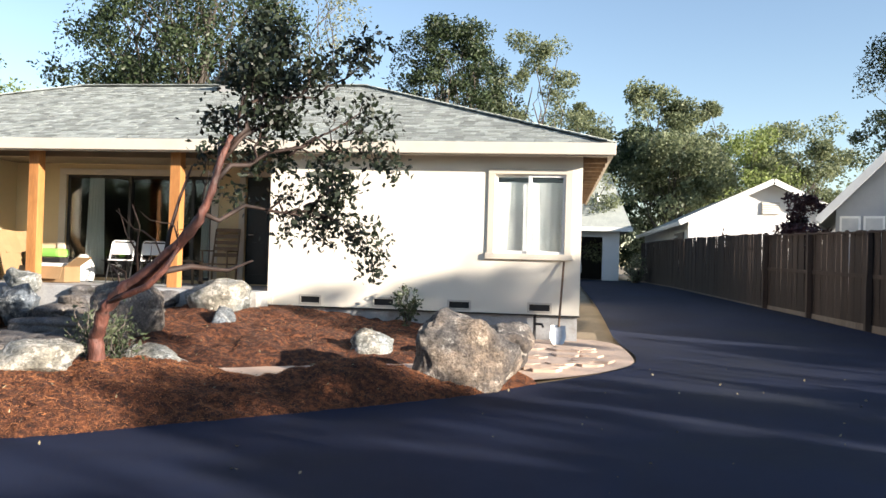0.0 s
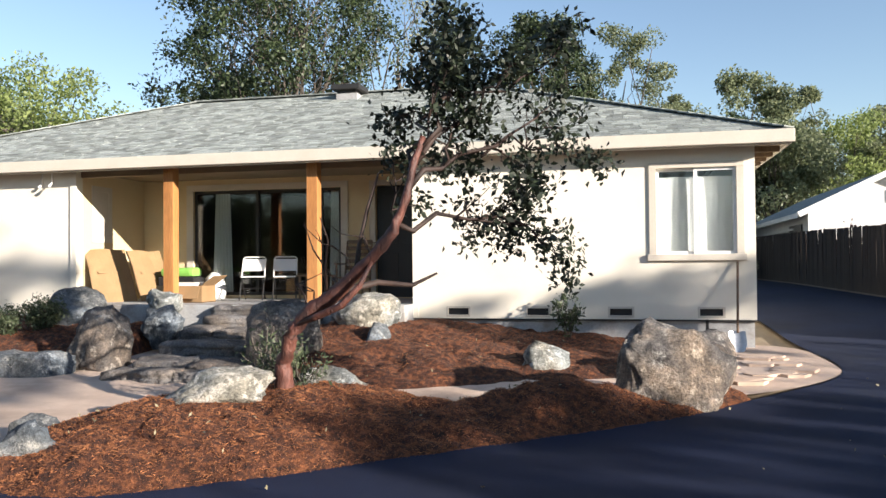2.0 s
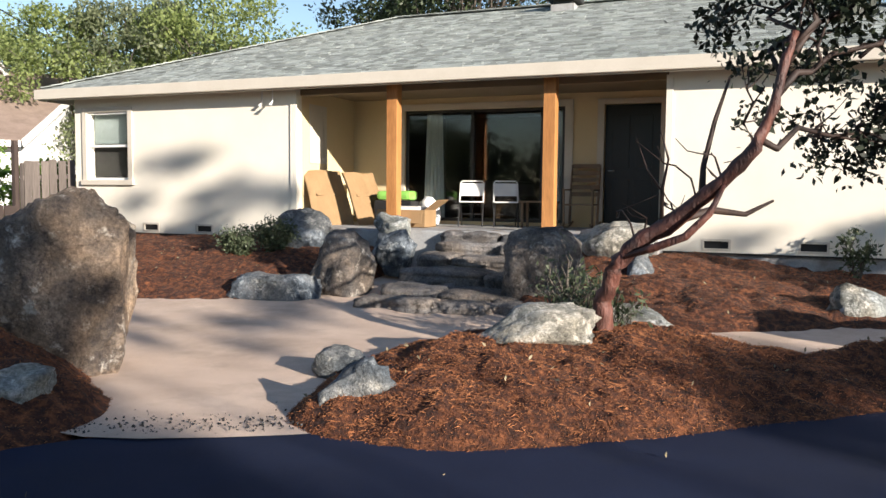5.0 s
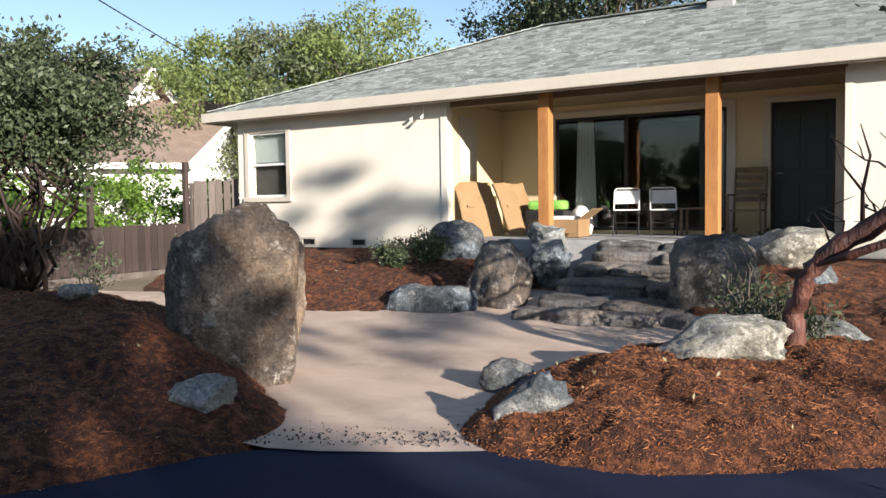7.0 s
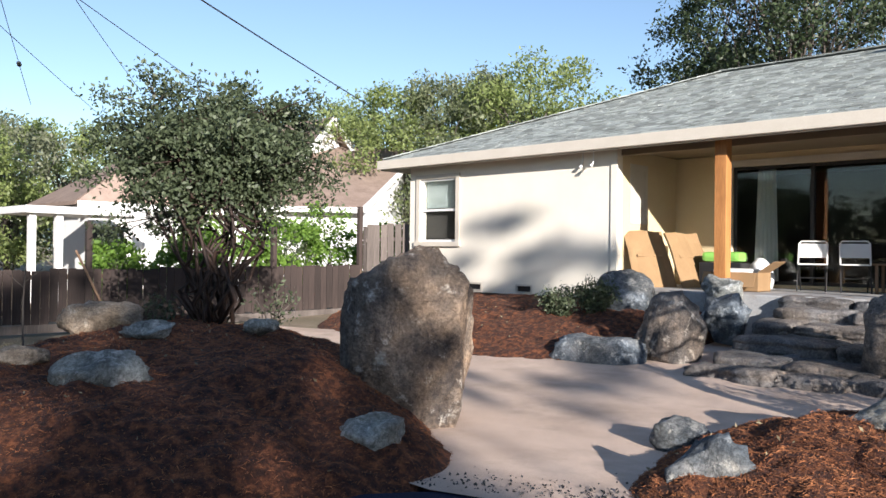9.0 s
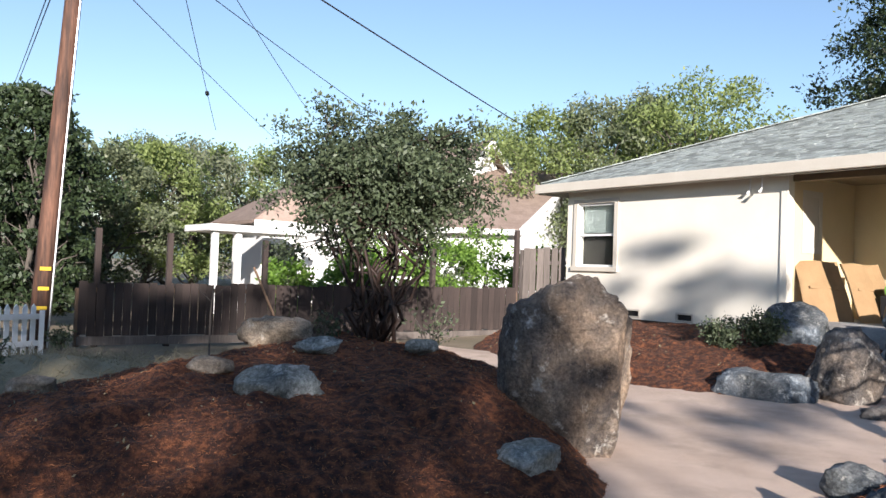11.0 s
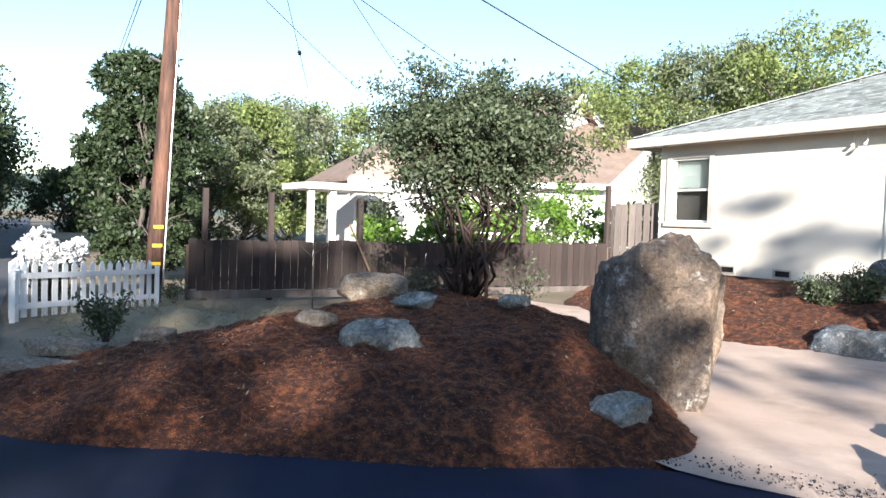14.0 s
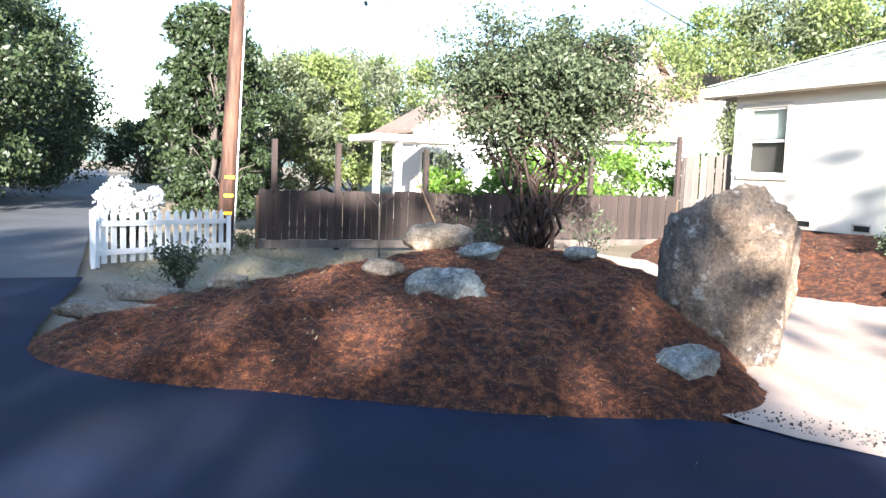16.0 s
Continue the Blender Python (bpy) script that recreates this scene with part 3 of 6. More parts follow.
CHIP_COUNT = {"island": 52000, "mound": 60000, "left_bed": 12000, "right_bed": 14000}
for bed_name, outline in BEDS.items():
    lo, hi = outline.min(axis=0) - 0.2, outline.max(axis=0) + 0.2

    def bed_top(X, Y, bed_name=bed_name):
        rough = clods(X, Y, 0.62) * 0.055 + clods(X, Y, 0.27, 5) * 0.042 + clods(X, Y, 0.13, 9) * 0.030 + clods(X, Y, 0.065, 3) * 0.016
        h = bed_height(bed_name, X, Y)
        return base_height(X, Y) + 0.02 + h + rough * np.clip((h + 0.05) / 0.14, 0, 1)

    bed = height_sheet("mulch_bed", np.arange(lo[0], hi[0], 0.05), np.arange(lo[1], hi[1], 0.05), bed_top, MULCH, keep=lambda X, Y: bed_height(bed_name, X, Y) > -0.07)
    tagged(bed, "planting bed heaped with reddish-brown shredded bark mulch", "mulch bed", "mulch beds", "structure")
    rng = np.random.default_rng(len(bed_name))
    n = CHIP_COUNT[bed_name]
    px, py = rng.uniform(lo[0], hi[0], n * 3), rng.uniform(lo[1], hi[1], n * 3)
    good = bed_height(bed_name, px, py) > -0.035
    px, py = px[good][:n], py[good][:n]
    C = np.stack([px, py, bed_top(px, py) + 0.004], axis=1)
    d = rng.normal(size=(len(C), 3)) * np.array([1, 1, 0.35])
    d /= np.linalg.norm(d, axis=1)[:, None]
    s = np.cross(d, np.array([0, 0, 1.0]))
    L, W = 0.006 + 0.036 * rng.uniform(0, 1, (len(C), 1)) ** 3, rng.uniform(0.002, 0.006, (len(C), 1))
    up = np.array([0, 0, 1.0]) * W * rng.uniform(0.6, 1.8, (len(C), 1))
    A = np.stack([C - d * L, C + s * W + up * 0.3, C + d * L, C + up], axis=1)
    B = np.stack([C + d * L, C - s * W + up * 0.3, C - d * L, C + up], axis=1)
    tagged(cloud("bark_chips", np.concatenate([A, B]), CHIPS), "loose shredded reddish bark chips scattered over the bed", "bark chips", kind="stuff")


def top_of(x, y):
    return ground_height(x, y) + 0.02


# ---- the house ----
FLOOR, EAVE, WALL_Y, BACK_Y = 0.93, 3.285, 12.9, 15.05
HOLE_L = (-14.28, -13.22, 1.72, 3.06)
HOLE_R = (0.86, 2.03, 1.70, 3.02)
SLIDER = (-8.26, -5.06, 0.99, 3.12)
ENTRY = (-4.35, -3.37, 0.95, 3.13)
VENT_L = [-12.87, -11.60, -10.29]
VENT_R = [-2.45, -1.16, 0.13, 1.47]


def vent_hole(x):
    return (x, x + 0.36, 0.745, 0.875)


house = thing("house", (-6, 17, 0.3), "single-storey cream stucco house with a grey hip roof", "house")
s = Shape()
walls(s, -14.6, -9.4, WALL_Y, WALL_Y + 0.2, 0.70, EAVE + 0.1, [HOLE_L] + [vent_hole(x) for x in VENT_L])
link("wall_left_front", s, STUCCO, house)
s = Shape()
walls(s, -3.0, 2.3, WALL_Y, WALL_Y + 0.2, 0.70, EAVE + 0.1, [HOLE_R] + [vent_hole(x) for x in VENT_R])
link("wall_right_front", s, STUCCO, house)
link("wall_side", Shape().box(-14.6, -14.4, WALL_Y + 0.2, 22.3, 0.7, EAVE + 0.1), STUCCO, house)
link("wall_side", Shape().box(2.1, 2.3, WALL_Y + 0.2, 22.3, 0.7, EAVE + 0.1), STUCCO, house)
link("wall_back", Shape().box(-14.6, 2.3, 22.3, 22.5, 0.7, EAVE + 0.1), STUCCO, house)
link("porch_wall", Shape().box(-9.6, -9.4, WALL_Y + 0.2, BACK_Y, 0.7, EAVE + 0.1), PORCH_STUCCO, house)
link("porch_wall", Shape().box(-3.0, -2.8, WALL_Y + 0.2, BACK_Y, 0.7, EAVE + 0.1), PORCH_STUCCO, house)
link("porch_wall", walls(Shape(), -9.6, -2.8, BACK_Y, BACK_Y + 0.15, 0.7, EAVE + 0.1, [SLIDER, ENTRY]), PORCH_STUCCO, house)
# screed line, corner boards and footing
link("corner_trim", Shape().box(-3.03, -2.93, WALL_Y - 0.025, WALL_Y - 0.003, 0.70, EAVE), STUCCO, house, bevel=0.004)
link("corner_trim", Shape().box(-9.5, -9.37, WALL_Y - 0.025, WALL_Y - 0.003, 0.70, EAVE), STUCCO, house, bevel=0.004)
link("weep_screed", Shape().box(-3.0, 2.31, WALL_Y - 0.02, WALL_Y + 0.1, 0.675, 0.698), DARK_METAL, house)
link("weep_screed", Shape().box(-14.61, -9.4, WALL_Y - 0.02, WALL_Y + 0.1, 0.675, 0.698), DARK_METAL, house)
link("footing", Shape().box(-14.57, 2.27, WALL_Y + 0.03, 22.4, -0.2, 0.672), CONCRETE, house)
for k, x in enumerate(VENT_L + VENT_R):
    v = link("foundation_vent", Shape().box(x, x + 0.36, WALL_Y + 0.05, WALL_Y + 0.07, 0.745, 0.875), BLACK, house, "dark screened foundation vent")
    rim = walls(Shape(), x - 0.02, x + 0.38, WALL_Y - 0.008, WALL_Y + 0.03, 0.725, 0.895, [(x + 0.012, x + 0.348, 0.757, 0.863)])
    link("vent_frame", rim, TRIM, v)
# roof deck as four slopes with a short eave
RX0, RX1, RY0, RY1, RZ = -15.2, 2.74, 12.62, 23.3, 3.51
RUN = (RY1 - RY0) / 2
RISE = 2.09
LX, HX, MY, TZ = RX0 + RUN, RX1 - RUN, RY0 + RUN, RZ + RISE
deck = Shape()
corners = [(RX0, RY0, RZ), (RX1, RY0, RZ), (RX1, RY1, RZ), (RX0, RY1, RZ), (LX, MY, TZ), (HX, MY, TZ)]
deck.add(corners, [(0, 1, 5, 4), (1, 2, 5), (2, 3, 4, 5), (3, 0, 4)])
deck.add([(x, y, z - 0.06) for x, y, z in corners], [(4, 5, 1, 0), (5, 2, 1), (5, 4, 3, 2), (4, 0, 3)])
roof = link("roof", deck, SHINGLE, house, "grey composition shingle hip roof")
fascia = Shape()
fascia.box(RX0 - 0.02, RX1 + 0.02, RY0 - 0.05, RY0, EAVE, RZ - 0.005)
fascia.box(RX0 - 0.02, RX0 + 0.03, RY0 + 0.002, RY1, EAVE, RZ - 0.005)
fascia.box(RX1 - 0.03, RX1 + 0.02, RY0 + 0.002, RY1, EAVE, RZ - 0.005)
link("fascia", fascia, TRIM, house, "cream painted fascia board", bevel=0.004)
gutter = Shape().box(RX0 - 0.06, RX1 + 0.06, RY0 - 0.12, RY0 - 0.055, EAVE + 0.02, RZ - 0.012)
link("gutter", gutter, TRIM, house, "cream painted rain gutter", bevel=0.012)
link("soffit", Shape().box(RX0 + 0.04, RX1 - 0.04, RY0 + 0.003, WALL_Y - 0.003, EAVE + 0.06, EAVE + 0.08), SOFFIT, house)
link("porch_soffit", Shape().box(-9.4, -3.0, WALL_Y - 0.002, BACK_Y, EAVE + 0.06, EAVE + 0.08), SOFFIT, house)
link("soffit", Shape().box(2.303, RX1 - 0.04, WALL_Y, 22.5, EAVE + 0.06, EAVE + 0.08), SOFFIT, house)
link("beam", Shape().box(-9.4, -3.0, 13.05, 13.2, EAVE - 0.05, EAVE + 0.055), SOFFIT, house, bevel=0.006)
for y in np.arange(13.2, 22.3, 0.6):
    link("rafter_tail", Shape().box(2.304, RX1 - 0.035, y - 0.025, y + 0.025, EAVE - 0.03, EAVE + 0.055), WOOD, house)
ch = link("chimney", Shape().box(-5.95, -5.45, 17.2, 17.7, 4.9, 5.46), CONCRETE, house, "square boxed chimney", bevel=0.01)
link("chimney_cap", Shape().box(-6.03, -5.37, 17.12, 17.78, 5.54, 5.66), DARK_METAL, ch, "dark metal chimney cap", bevel=0.02)
link("chimney_neck", Shape().box(-5.9, -5.5, 17.25, 17.65, 5.465, 5.55), DARK_METAL, ch)


def casing(parent, hole, y, w=0.11, sill=True):
    a, b, c, d = hole
    for x0, x1, z0, z1 in ((a - w, a, c, d), (b, b + w, c, d), (a - w, b + w, d, d + w * 0.8)):
        link("casing", Shape().box(x0, x1, y - 0.03, y - 0.002, z0, z1), TRIM, parent, bevel=0.004)
    if sill:
        link("window_sill", Shape().box(a - w - 0.03, b + w + 0.03, y - 0.06, y - 0.002, c - 0.10, c), TRIM, parent, bevel=0.008)


def pane(parent, x0, x1, y, z0, z1):
    g = link("pane", Shape().box(x0, x1, y, y + 0.006, z0, z1), GLASS, parent)
    g.visible_shadow = False
    return g


def sash(parent, x0, x1, y, z0, z1, mat, w=0.045):
    f = walls(Shape(), x0, x1, y - 0.02, y + 0.025, z0, z1, [(x0 + w, x1 - w, z0 + w, z1 - w)])
    link("window_frame", f, mat, parent)
    pane(parent, x0 + w - 0.004, x1 - w + 0.004, y, z0 + w - 0.004, z1 - w + 0.004)


win = thing("window_1", (-13.75, 12.9, 1.7), "white single-hung window with dark lower pane", "window", kind="structure")
a, b, c, d = HOLE_L
casing(win, HOLE_L, WALL_Y)
mid = c + (d - c) * 0.5
sash(win, a, b, WALL_Y + 0.08, c, mid + 0.02, WHITE)
sash(win, a, b, WALL_Y + 0.045, mid - 0.02, d, WHITE)
link("blind", Shape().box(a + 0.03, b - 0.03, WALL_Y + 0.16, WALL_Y + 0.17, mid + 0.05, d), SCREEN, win)
# near-black sheet in place of the unlit room behind the lower pane
link("screen", Shape().box(a + 0.03, b - 0.03, WALL_Y + 0.165, WALL_Y + 0.172, c, mid), ROOM_SHADE, win)
win = thing("window_2", (1.45, 12.9, 1.7), "white sliding window with pale film behind the glass", "window", kind="structure")
a, b, c, d = HOLE_R
casing(win, HOLE_R, WALL_Y)
mid = (a + b) / 2
sash(win, a, mid + 0.03, WALL_Y + 0.08, c, d, WHITE)
sash(win, mid - 0.03, b, WALL_Y + 0.035, c, d, WHITE)
film = Shape()
N = 24
for k in range(N + 1):
    u = k / N
    for z in (c + 0.02, d - 0.12):
        film.v.append((a + 0.03 + (b - a - 0.06) * u, WALL_Y + 0.17 + 0.018 * math.sin(u * 23 + z * 2) + 0.01 * math.sin(u * 61), z))
film.f = [(2 * k, 2 * k + 2, 2 * k + 3, 2 * k + 1) for k in range(N)]
link("curtain", film, BLIND, win, "pale crumpled plastic film", soft=True)

door = thing("door_1", (-6.6, 15.05, 0.95), "wide dark-framed sliding glass door with open curtains", "sliding door", kind="structure")
casing(door, SLIDER, BACK_Y, 0.15, sill=False)
a, b, c, d = SLIDER
for x0, x1, off in ((a, a + 1.42, 0.06), (a + 1.36, b - 0.42, 0.10), (b - 0.46, b, 0.06)):
    sash(door, x0, x1, BACK_Y + off, c, d, DARK_METAL, 0.06)
for x0, x1 in ((a + 0.3, a + 0.75), (b - 0.34, b - 0.04)):
    drape = Shape()
    for k in range(33):
        u = k / 32
        for z, spread in ((c + 0.02, 1.0), ((c + d) / 2, 0.85), (d - 0.03, 0.7)):
            mx = (x0 + x1) / 2
            drape.v.append((mx + (x0 - mx + (x1 - x0) * u) * spread, BACK_Y + 0.24 + 0.035 * math.sin(u * 34), z))
    drape.f = [(3 * k + r, 3 * k + 3 + r, 3 * k + 4 + r, 3 * k + 1 + r) for k in range(32) for r in (0, 1)]
    link("curtain", drape, CURTAIN, door, "pale hanging curtain", soft=True)
entry = thing("door_2", (-3.86, 15.05, 0.95), "dark green front door in a cream frame", "front door", kind="structure")
casing(entry, ENTRY, BACK_Y, 0.12, sill=False)
a, b, c, d = ENTRY
leaf_slab = Shape().box(a + 0.01, b - 0.01, BACK_Y + 0.07, BACK_Y + 0.11, c, d - 0.01)
slab = link("door_leaf", leaf_slab, DOOR_PAINT, entry, bevel=0.003)
for px0, px1 in ((a + 0.14, a + 0.44), (a + 0.54, b - 0.14)):
    for pz0, pz1 in ((c + 0.2, c + 0.85), (c + 1.05, d - 0.2)):
        link("door_panel", Shape().box(px0, px1, BACK_Y + 0.055, BACK_Y + 0.069, pz0, pz1), DOOR_PAINT, slab, bevel=0.005)
link("door_handle", Shape().tube([(a + 0.08, BACK_Y + 0.07, c + 1.0), (a + 0.08, BACK_Y + 0.02, c + 1.0), (a + 0.19, BACK_Y + 0.02, c + 1.0)], 0.012), STEEL, slab, "steel lever handle")
side = thing("window_3", (-9.4, 13.6, 2.2), "narrow window in the side wall of the porch", "window", kind="structure")
link("window_frame", walls(Shape(), -9.397, -9.385, 13.35, 13.95, 2.05, 3.12, [(13.45, 13.85, 2.15, 3.02)], along="y"), TRIM, side)
link("pane", Shape().box(-9.3965, -9.392, 13.451, 13.849, 2.151, 3.019), TRIM, side)

# the room behind the glass; its dimness is painted into near-black surfaces
room = thing("room", (-6.5, 18, 0.9), "empty living room behind the glass, its shade painted near black", "room", kind="structure")
link("floor", Shape().box(-14.3, 2.0, BACK_Y + 0.16, 22.2, 0.85, 0.92), ROOM_SHADE, room)
link("ceiling", Shape().box(-14.3, 2.0, 13.12, 22.2, EAVE + 0.12, EAVE + 0.15), ROOM_SHADE, room)
link("partition", Shape().box(-9.3, -3.0, 19.5, 19.6, 0.93, EAVE + 0.1), ROOM_SHADE, room)
link("partition", Shape().box(-9.3, -9.2, BACK_Y + 0.16, 19.5, 0.93, EAVE + 0.1), ROOM_SHADE, room)
link("partition", Shape().box(-2.95, -2.85, BACK_Y + 0.16, 19.5, 0.93, EAVE + 0.1), ROOM_SHADE, room)

# porch floor and posts
slab = Shape().box(-9.38, -3.02, 12.35, BACK_Y - 0.003, 0.3, FLOOR)
tagged(link("porch_slab", slab, CONCRETE, bevel=0.02), "grey concrete porch slab at the head of the steps", "porch floor", kind="structure")
for x in (-7.49, -4.78):
    post = thing("porch_post", (x, 12.95, FLOOR), "orange-stained square cedar porch post", "post", "porch posts")
    link("shaft", Shape().box(x - 0.097, x + 0.097, 12.855, 13.045, FLOOR, EAVE + 0.056), CEDAR, post, bevel=0.008)


# ---- stones ----
def rock(name, label, at, size, mat, seed, turn=0.0, lean=(0, 0), cuts=9, rough=0.19, group="", taper=0.0, detail=4, sharp=0.75, square=1.0, faces=()):
    """A weathered stone: a lumpy ball cut flat in places, pitted and cracked."""
    rng = np.random.default_rng(seed)
    bm = bmesh.new()
    bmesh.ops.create_icosphere(bm, subdivisions=detail, radius=1.0)
    planes = [(Vector(n).normalized(), h) for n, h in faces]
    for _ in range(cuts):
        n = Vector(rng.normal(size=3)).normalized()
        planes.append((n, rng.uniform(sharp - 0.12, sharp + 0.15)))
    off = Vector(rng.uniform(-50, 50, 3))
    for v in bm.verts:
        p = Vector([math.copysign(abs(c) ** square, c) for c in v.co])
        for n, h in planes:
            e = p.dot(n) - h
            if e > 0:
                p -= n * e * 0.96
        p *= 1 + rough * noise.fractal(p * 1.3 + off, 0.9, 2.0, 4) + 0.35 * rough * noise.fractal(p * 5.0 + off, 0.8, 2.0, 3)
        ridge = abs(noise.noise(p * 2.1 + off * 1.7))
        if ridge < 0.05:
            p *= 1 - 0.05 * (1 - ridge / 0.05)
        if taper:
            k = 1 + taper * p.z
            p.x *= k
            p.y *= k
        v.co = p
    m = Matrix.Translation(at) @ Euler((radians(lean[0]), radians(lean[1]), radians(turn))).to_matrix().to_4x4() @ Matrix.Diagonal((*size, 1))
    bm.transform(m)
    mesh = bpy.data.meshes.new(name)
    bm.to_mesh(mesh)
    bm.free()
    mesh.polygons.foreach_set("use_smooth", [True] * len(mesh.polygons))
    mesh.materials.append(STONES[mat])
    ob = new(name, mesh)
    return tagged(ob, label or "stone slab", "rock", group or "landscape stones")


rock("boulder", "tall rounded brown boulder standing beside the path", (-6.90, 5.54, 0.50), (0.555, 0.48, 0.99), "tall", 5, 42, cuts=2, rough=0.105, taper=0.05, detail=6, square=0.62, sharp=0.95, faces=[((1, -0.1, 0.0), 0.86), ((-0.30, 0, 0.95), 0.94), ((0.55, 0, 0.83), 1.03), ((-0.8, 0, -0.6), 0.84), ((-1, -0.5, 0.12), 0.98), ((0.1, -1, 0.25), 0.90), ((0.5, -0.8, -0.35), 0.92)])
rock("boulder", "big craggy brown boulder at the drive's edge", (0.86, 8.95, 0.38), (0.66, 0.5, 0.58), "brown", 13, 8, cuts=5, rough=0.15, detail=5, square=0.6, sharp=0.9, faces=[((0.35, 0, 1), 0.82), ((-1, 0, 0.1), 0.84), ((-0.6, 0, 0.8), 1.02), ((0.9, -0.3, -0.4), 0.82), ((0, -1, 0.1), 0.85)])
rock("boulder", "low brown boulder behind the craggy one", (1.30, 10.2, 0.42), (0.42, 0.4, 0.36), "brown", 12, 40)
rock("stone", "small pale stone set in mulch", (-0.62, 10.55, 0.29), (0.30, 0.24, 0.28), "pale", 14, 20)
rock("stone", "wide flat pale greenish stone on the mulch heap", (-3.25, 6.85, 0.40), (0.52, 0.34, 0.22), "pale", 21, 12, (0, -6), cuts=8, square=0.8)
rock("stone", "pale greenish wedge stone beside the madrone trunk", (-2.62, 8.25, 0.27), (0.42, 0.28, 0.2), "pale", 22, -10, (0, 14))
rock("stone", "leaning blue-grey stone at the path's corner", (-4.06, 5.34, 0.11), (0.29, 0.18, 0.22), "grey", 23, 24, (8, -42), cuts=7, square=0.6, sharp=0.85)
rock("stone", "small grey stone at the path's edge", (-4.78, 6.34, 0.13), (0.22, 0.2, 0.19), "grey", 24, 10, cuts=9)
rock("stone", "long dark slab stone edging the path", (-7.60, 9.62, 0.15), (0.60, 0.3, 0.27), "grey", 25, 6, cuts=4, square=0.45, sharp=0.92, rough=0.14)
rock("boulder", "upright grey-brown stone beside the steps", (-6.85, 10.25, 0.40), (0.48, 0.4, 0.62), "brown", 26, 5, cuts=9, square=0.75)
rock("boulder", "blue-grey stone beside the upper steps", (-6.80, 11.6, 0.62), (0.39, 0.32, 0.36), "grey", 27, 25, cuts=10, square=0.8)
rock("boulder", "smooth round grey boulder in the bed", (-8.72, 12.05, 0.80), (0.52, 0.45, 0.45), "grey", 28, 15, cuts=4, rough=0.1)
rock("boulder", "round grey stone at the porch corner", (-7.08, 12.1, 0.98), (0.33, 0.28, 0.25), "pale", 29, 5)
rock("stone", "round grey stone behind the tall boulder", (-12.5, 11.7, 0.74), (0.45, 0.36, 0.34), "tan", 30, 5)
rock("boulder", "large dark rounded boulder beside the steps", (-4.12, 10.2, 0.50), (0.46, 0.48, 0.62), "brown", 37, -15, cuts=4, square=0.72, rough=0.14)
rock("boulder", "broad whitish boulder near the front wall", (-3.55, 12.05, 0.83), (0.64, 0.42, 0.36), "pale", 32, -10)
rock("stone", "small bluish stone in the mulch slope", (-3.10, 11.2, 0.50), (0.20, 0.19, 0.23), "grey", 33, 30)
rock("stone", "small whitish stone low on the mound", (-5.97, 4.33, 0.24), (0.27, 0.20, 0.15), "pale", 41, 48)
rock("stone", "broad whitish arched stone on the mound", (-7.78, 3.24, 0.57), (0.33, 0.22, 0.18), "pale", 42, 66, cuts=8)
rock("stone", "low grey-tan stone on the mound", (-8.78, 3.02, 0.60), (0.20, 0.15, 0.11), "tan", 43, 66)
rock("stone", "flat pale blue-grey stone on the mound", (-9.92, 4.66, 0.64), (0.31, 0.2, 0.1), "pale", 44, 58)
rock("stone", "small pale blue-grey stone on the mound", (-9.4, 5.68, 0.64), (0.20, 0.15, 0.1), "pale", 45, 52)
rock("boulder", "tan boulder on the mound's crest", (-12.02, 5.05, 0.54), (0.50, 0.4, 0.27), "tan", 46, 64, square=0.75)
rock("stone", "flat tan stone at the drive's rounded corner", (-9.55, 0.66, 0.13), (0.50, 0.26, 0.13), "tan", 47, 66, square=0.6, cuts=4)
rock("stone", "flat tan stone at the mound's foot", (-11.4, 1.05, 0.05), (0.46, 0.32, 0.10), "tan", 48, 60, square=0.7)
rock("stone", "flat grey stone in dry grass", (-10.3, 1.86, 0.26), (0.26, 0.2, 0.12), "tan", 49, 70)

# ---- stone steps ----
STEPS = [(9.75, 0.30, -6.25, -4.2), (10.5, 0.47, -6.3, -4.35), (11.15, 0.63, -6.35, -4.4), (11.75, 0.79, -6.3, -4.45), (12.15, 0.915, -6.3, -4.4)]
steps = thing("stone_steps", (-5.4, 10.5, 0.1), "broad irregular stone slab steps rising to the porch", "steps")


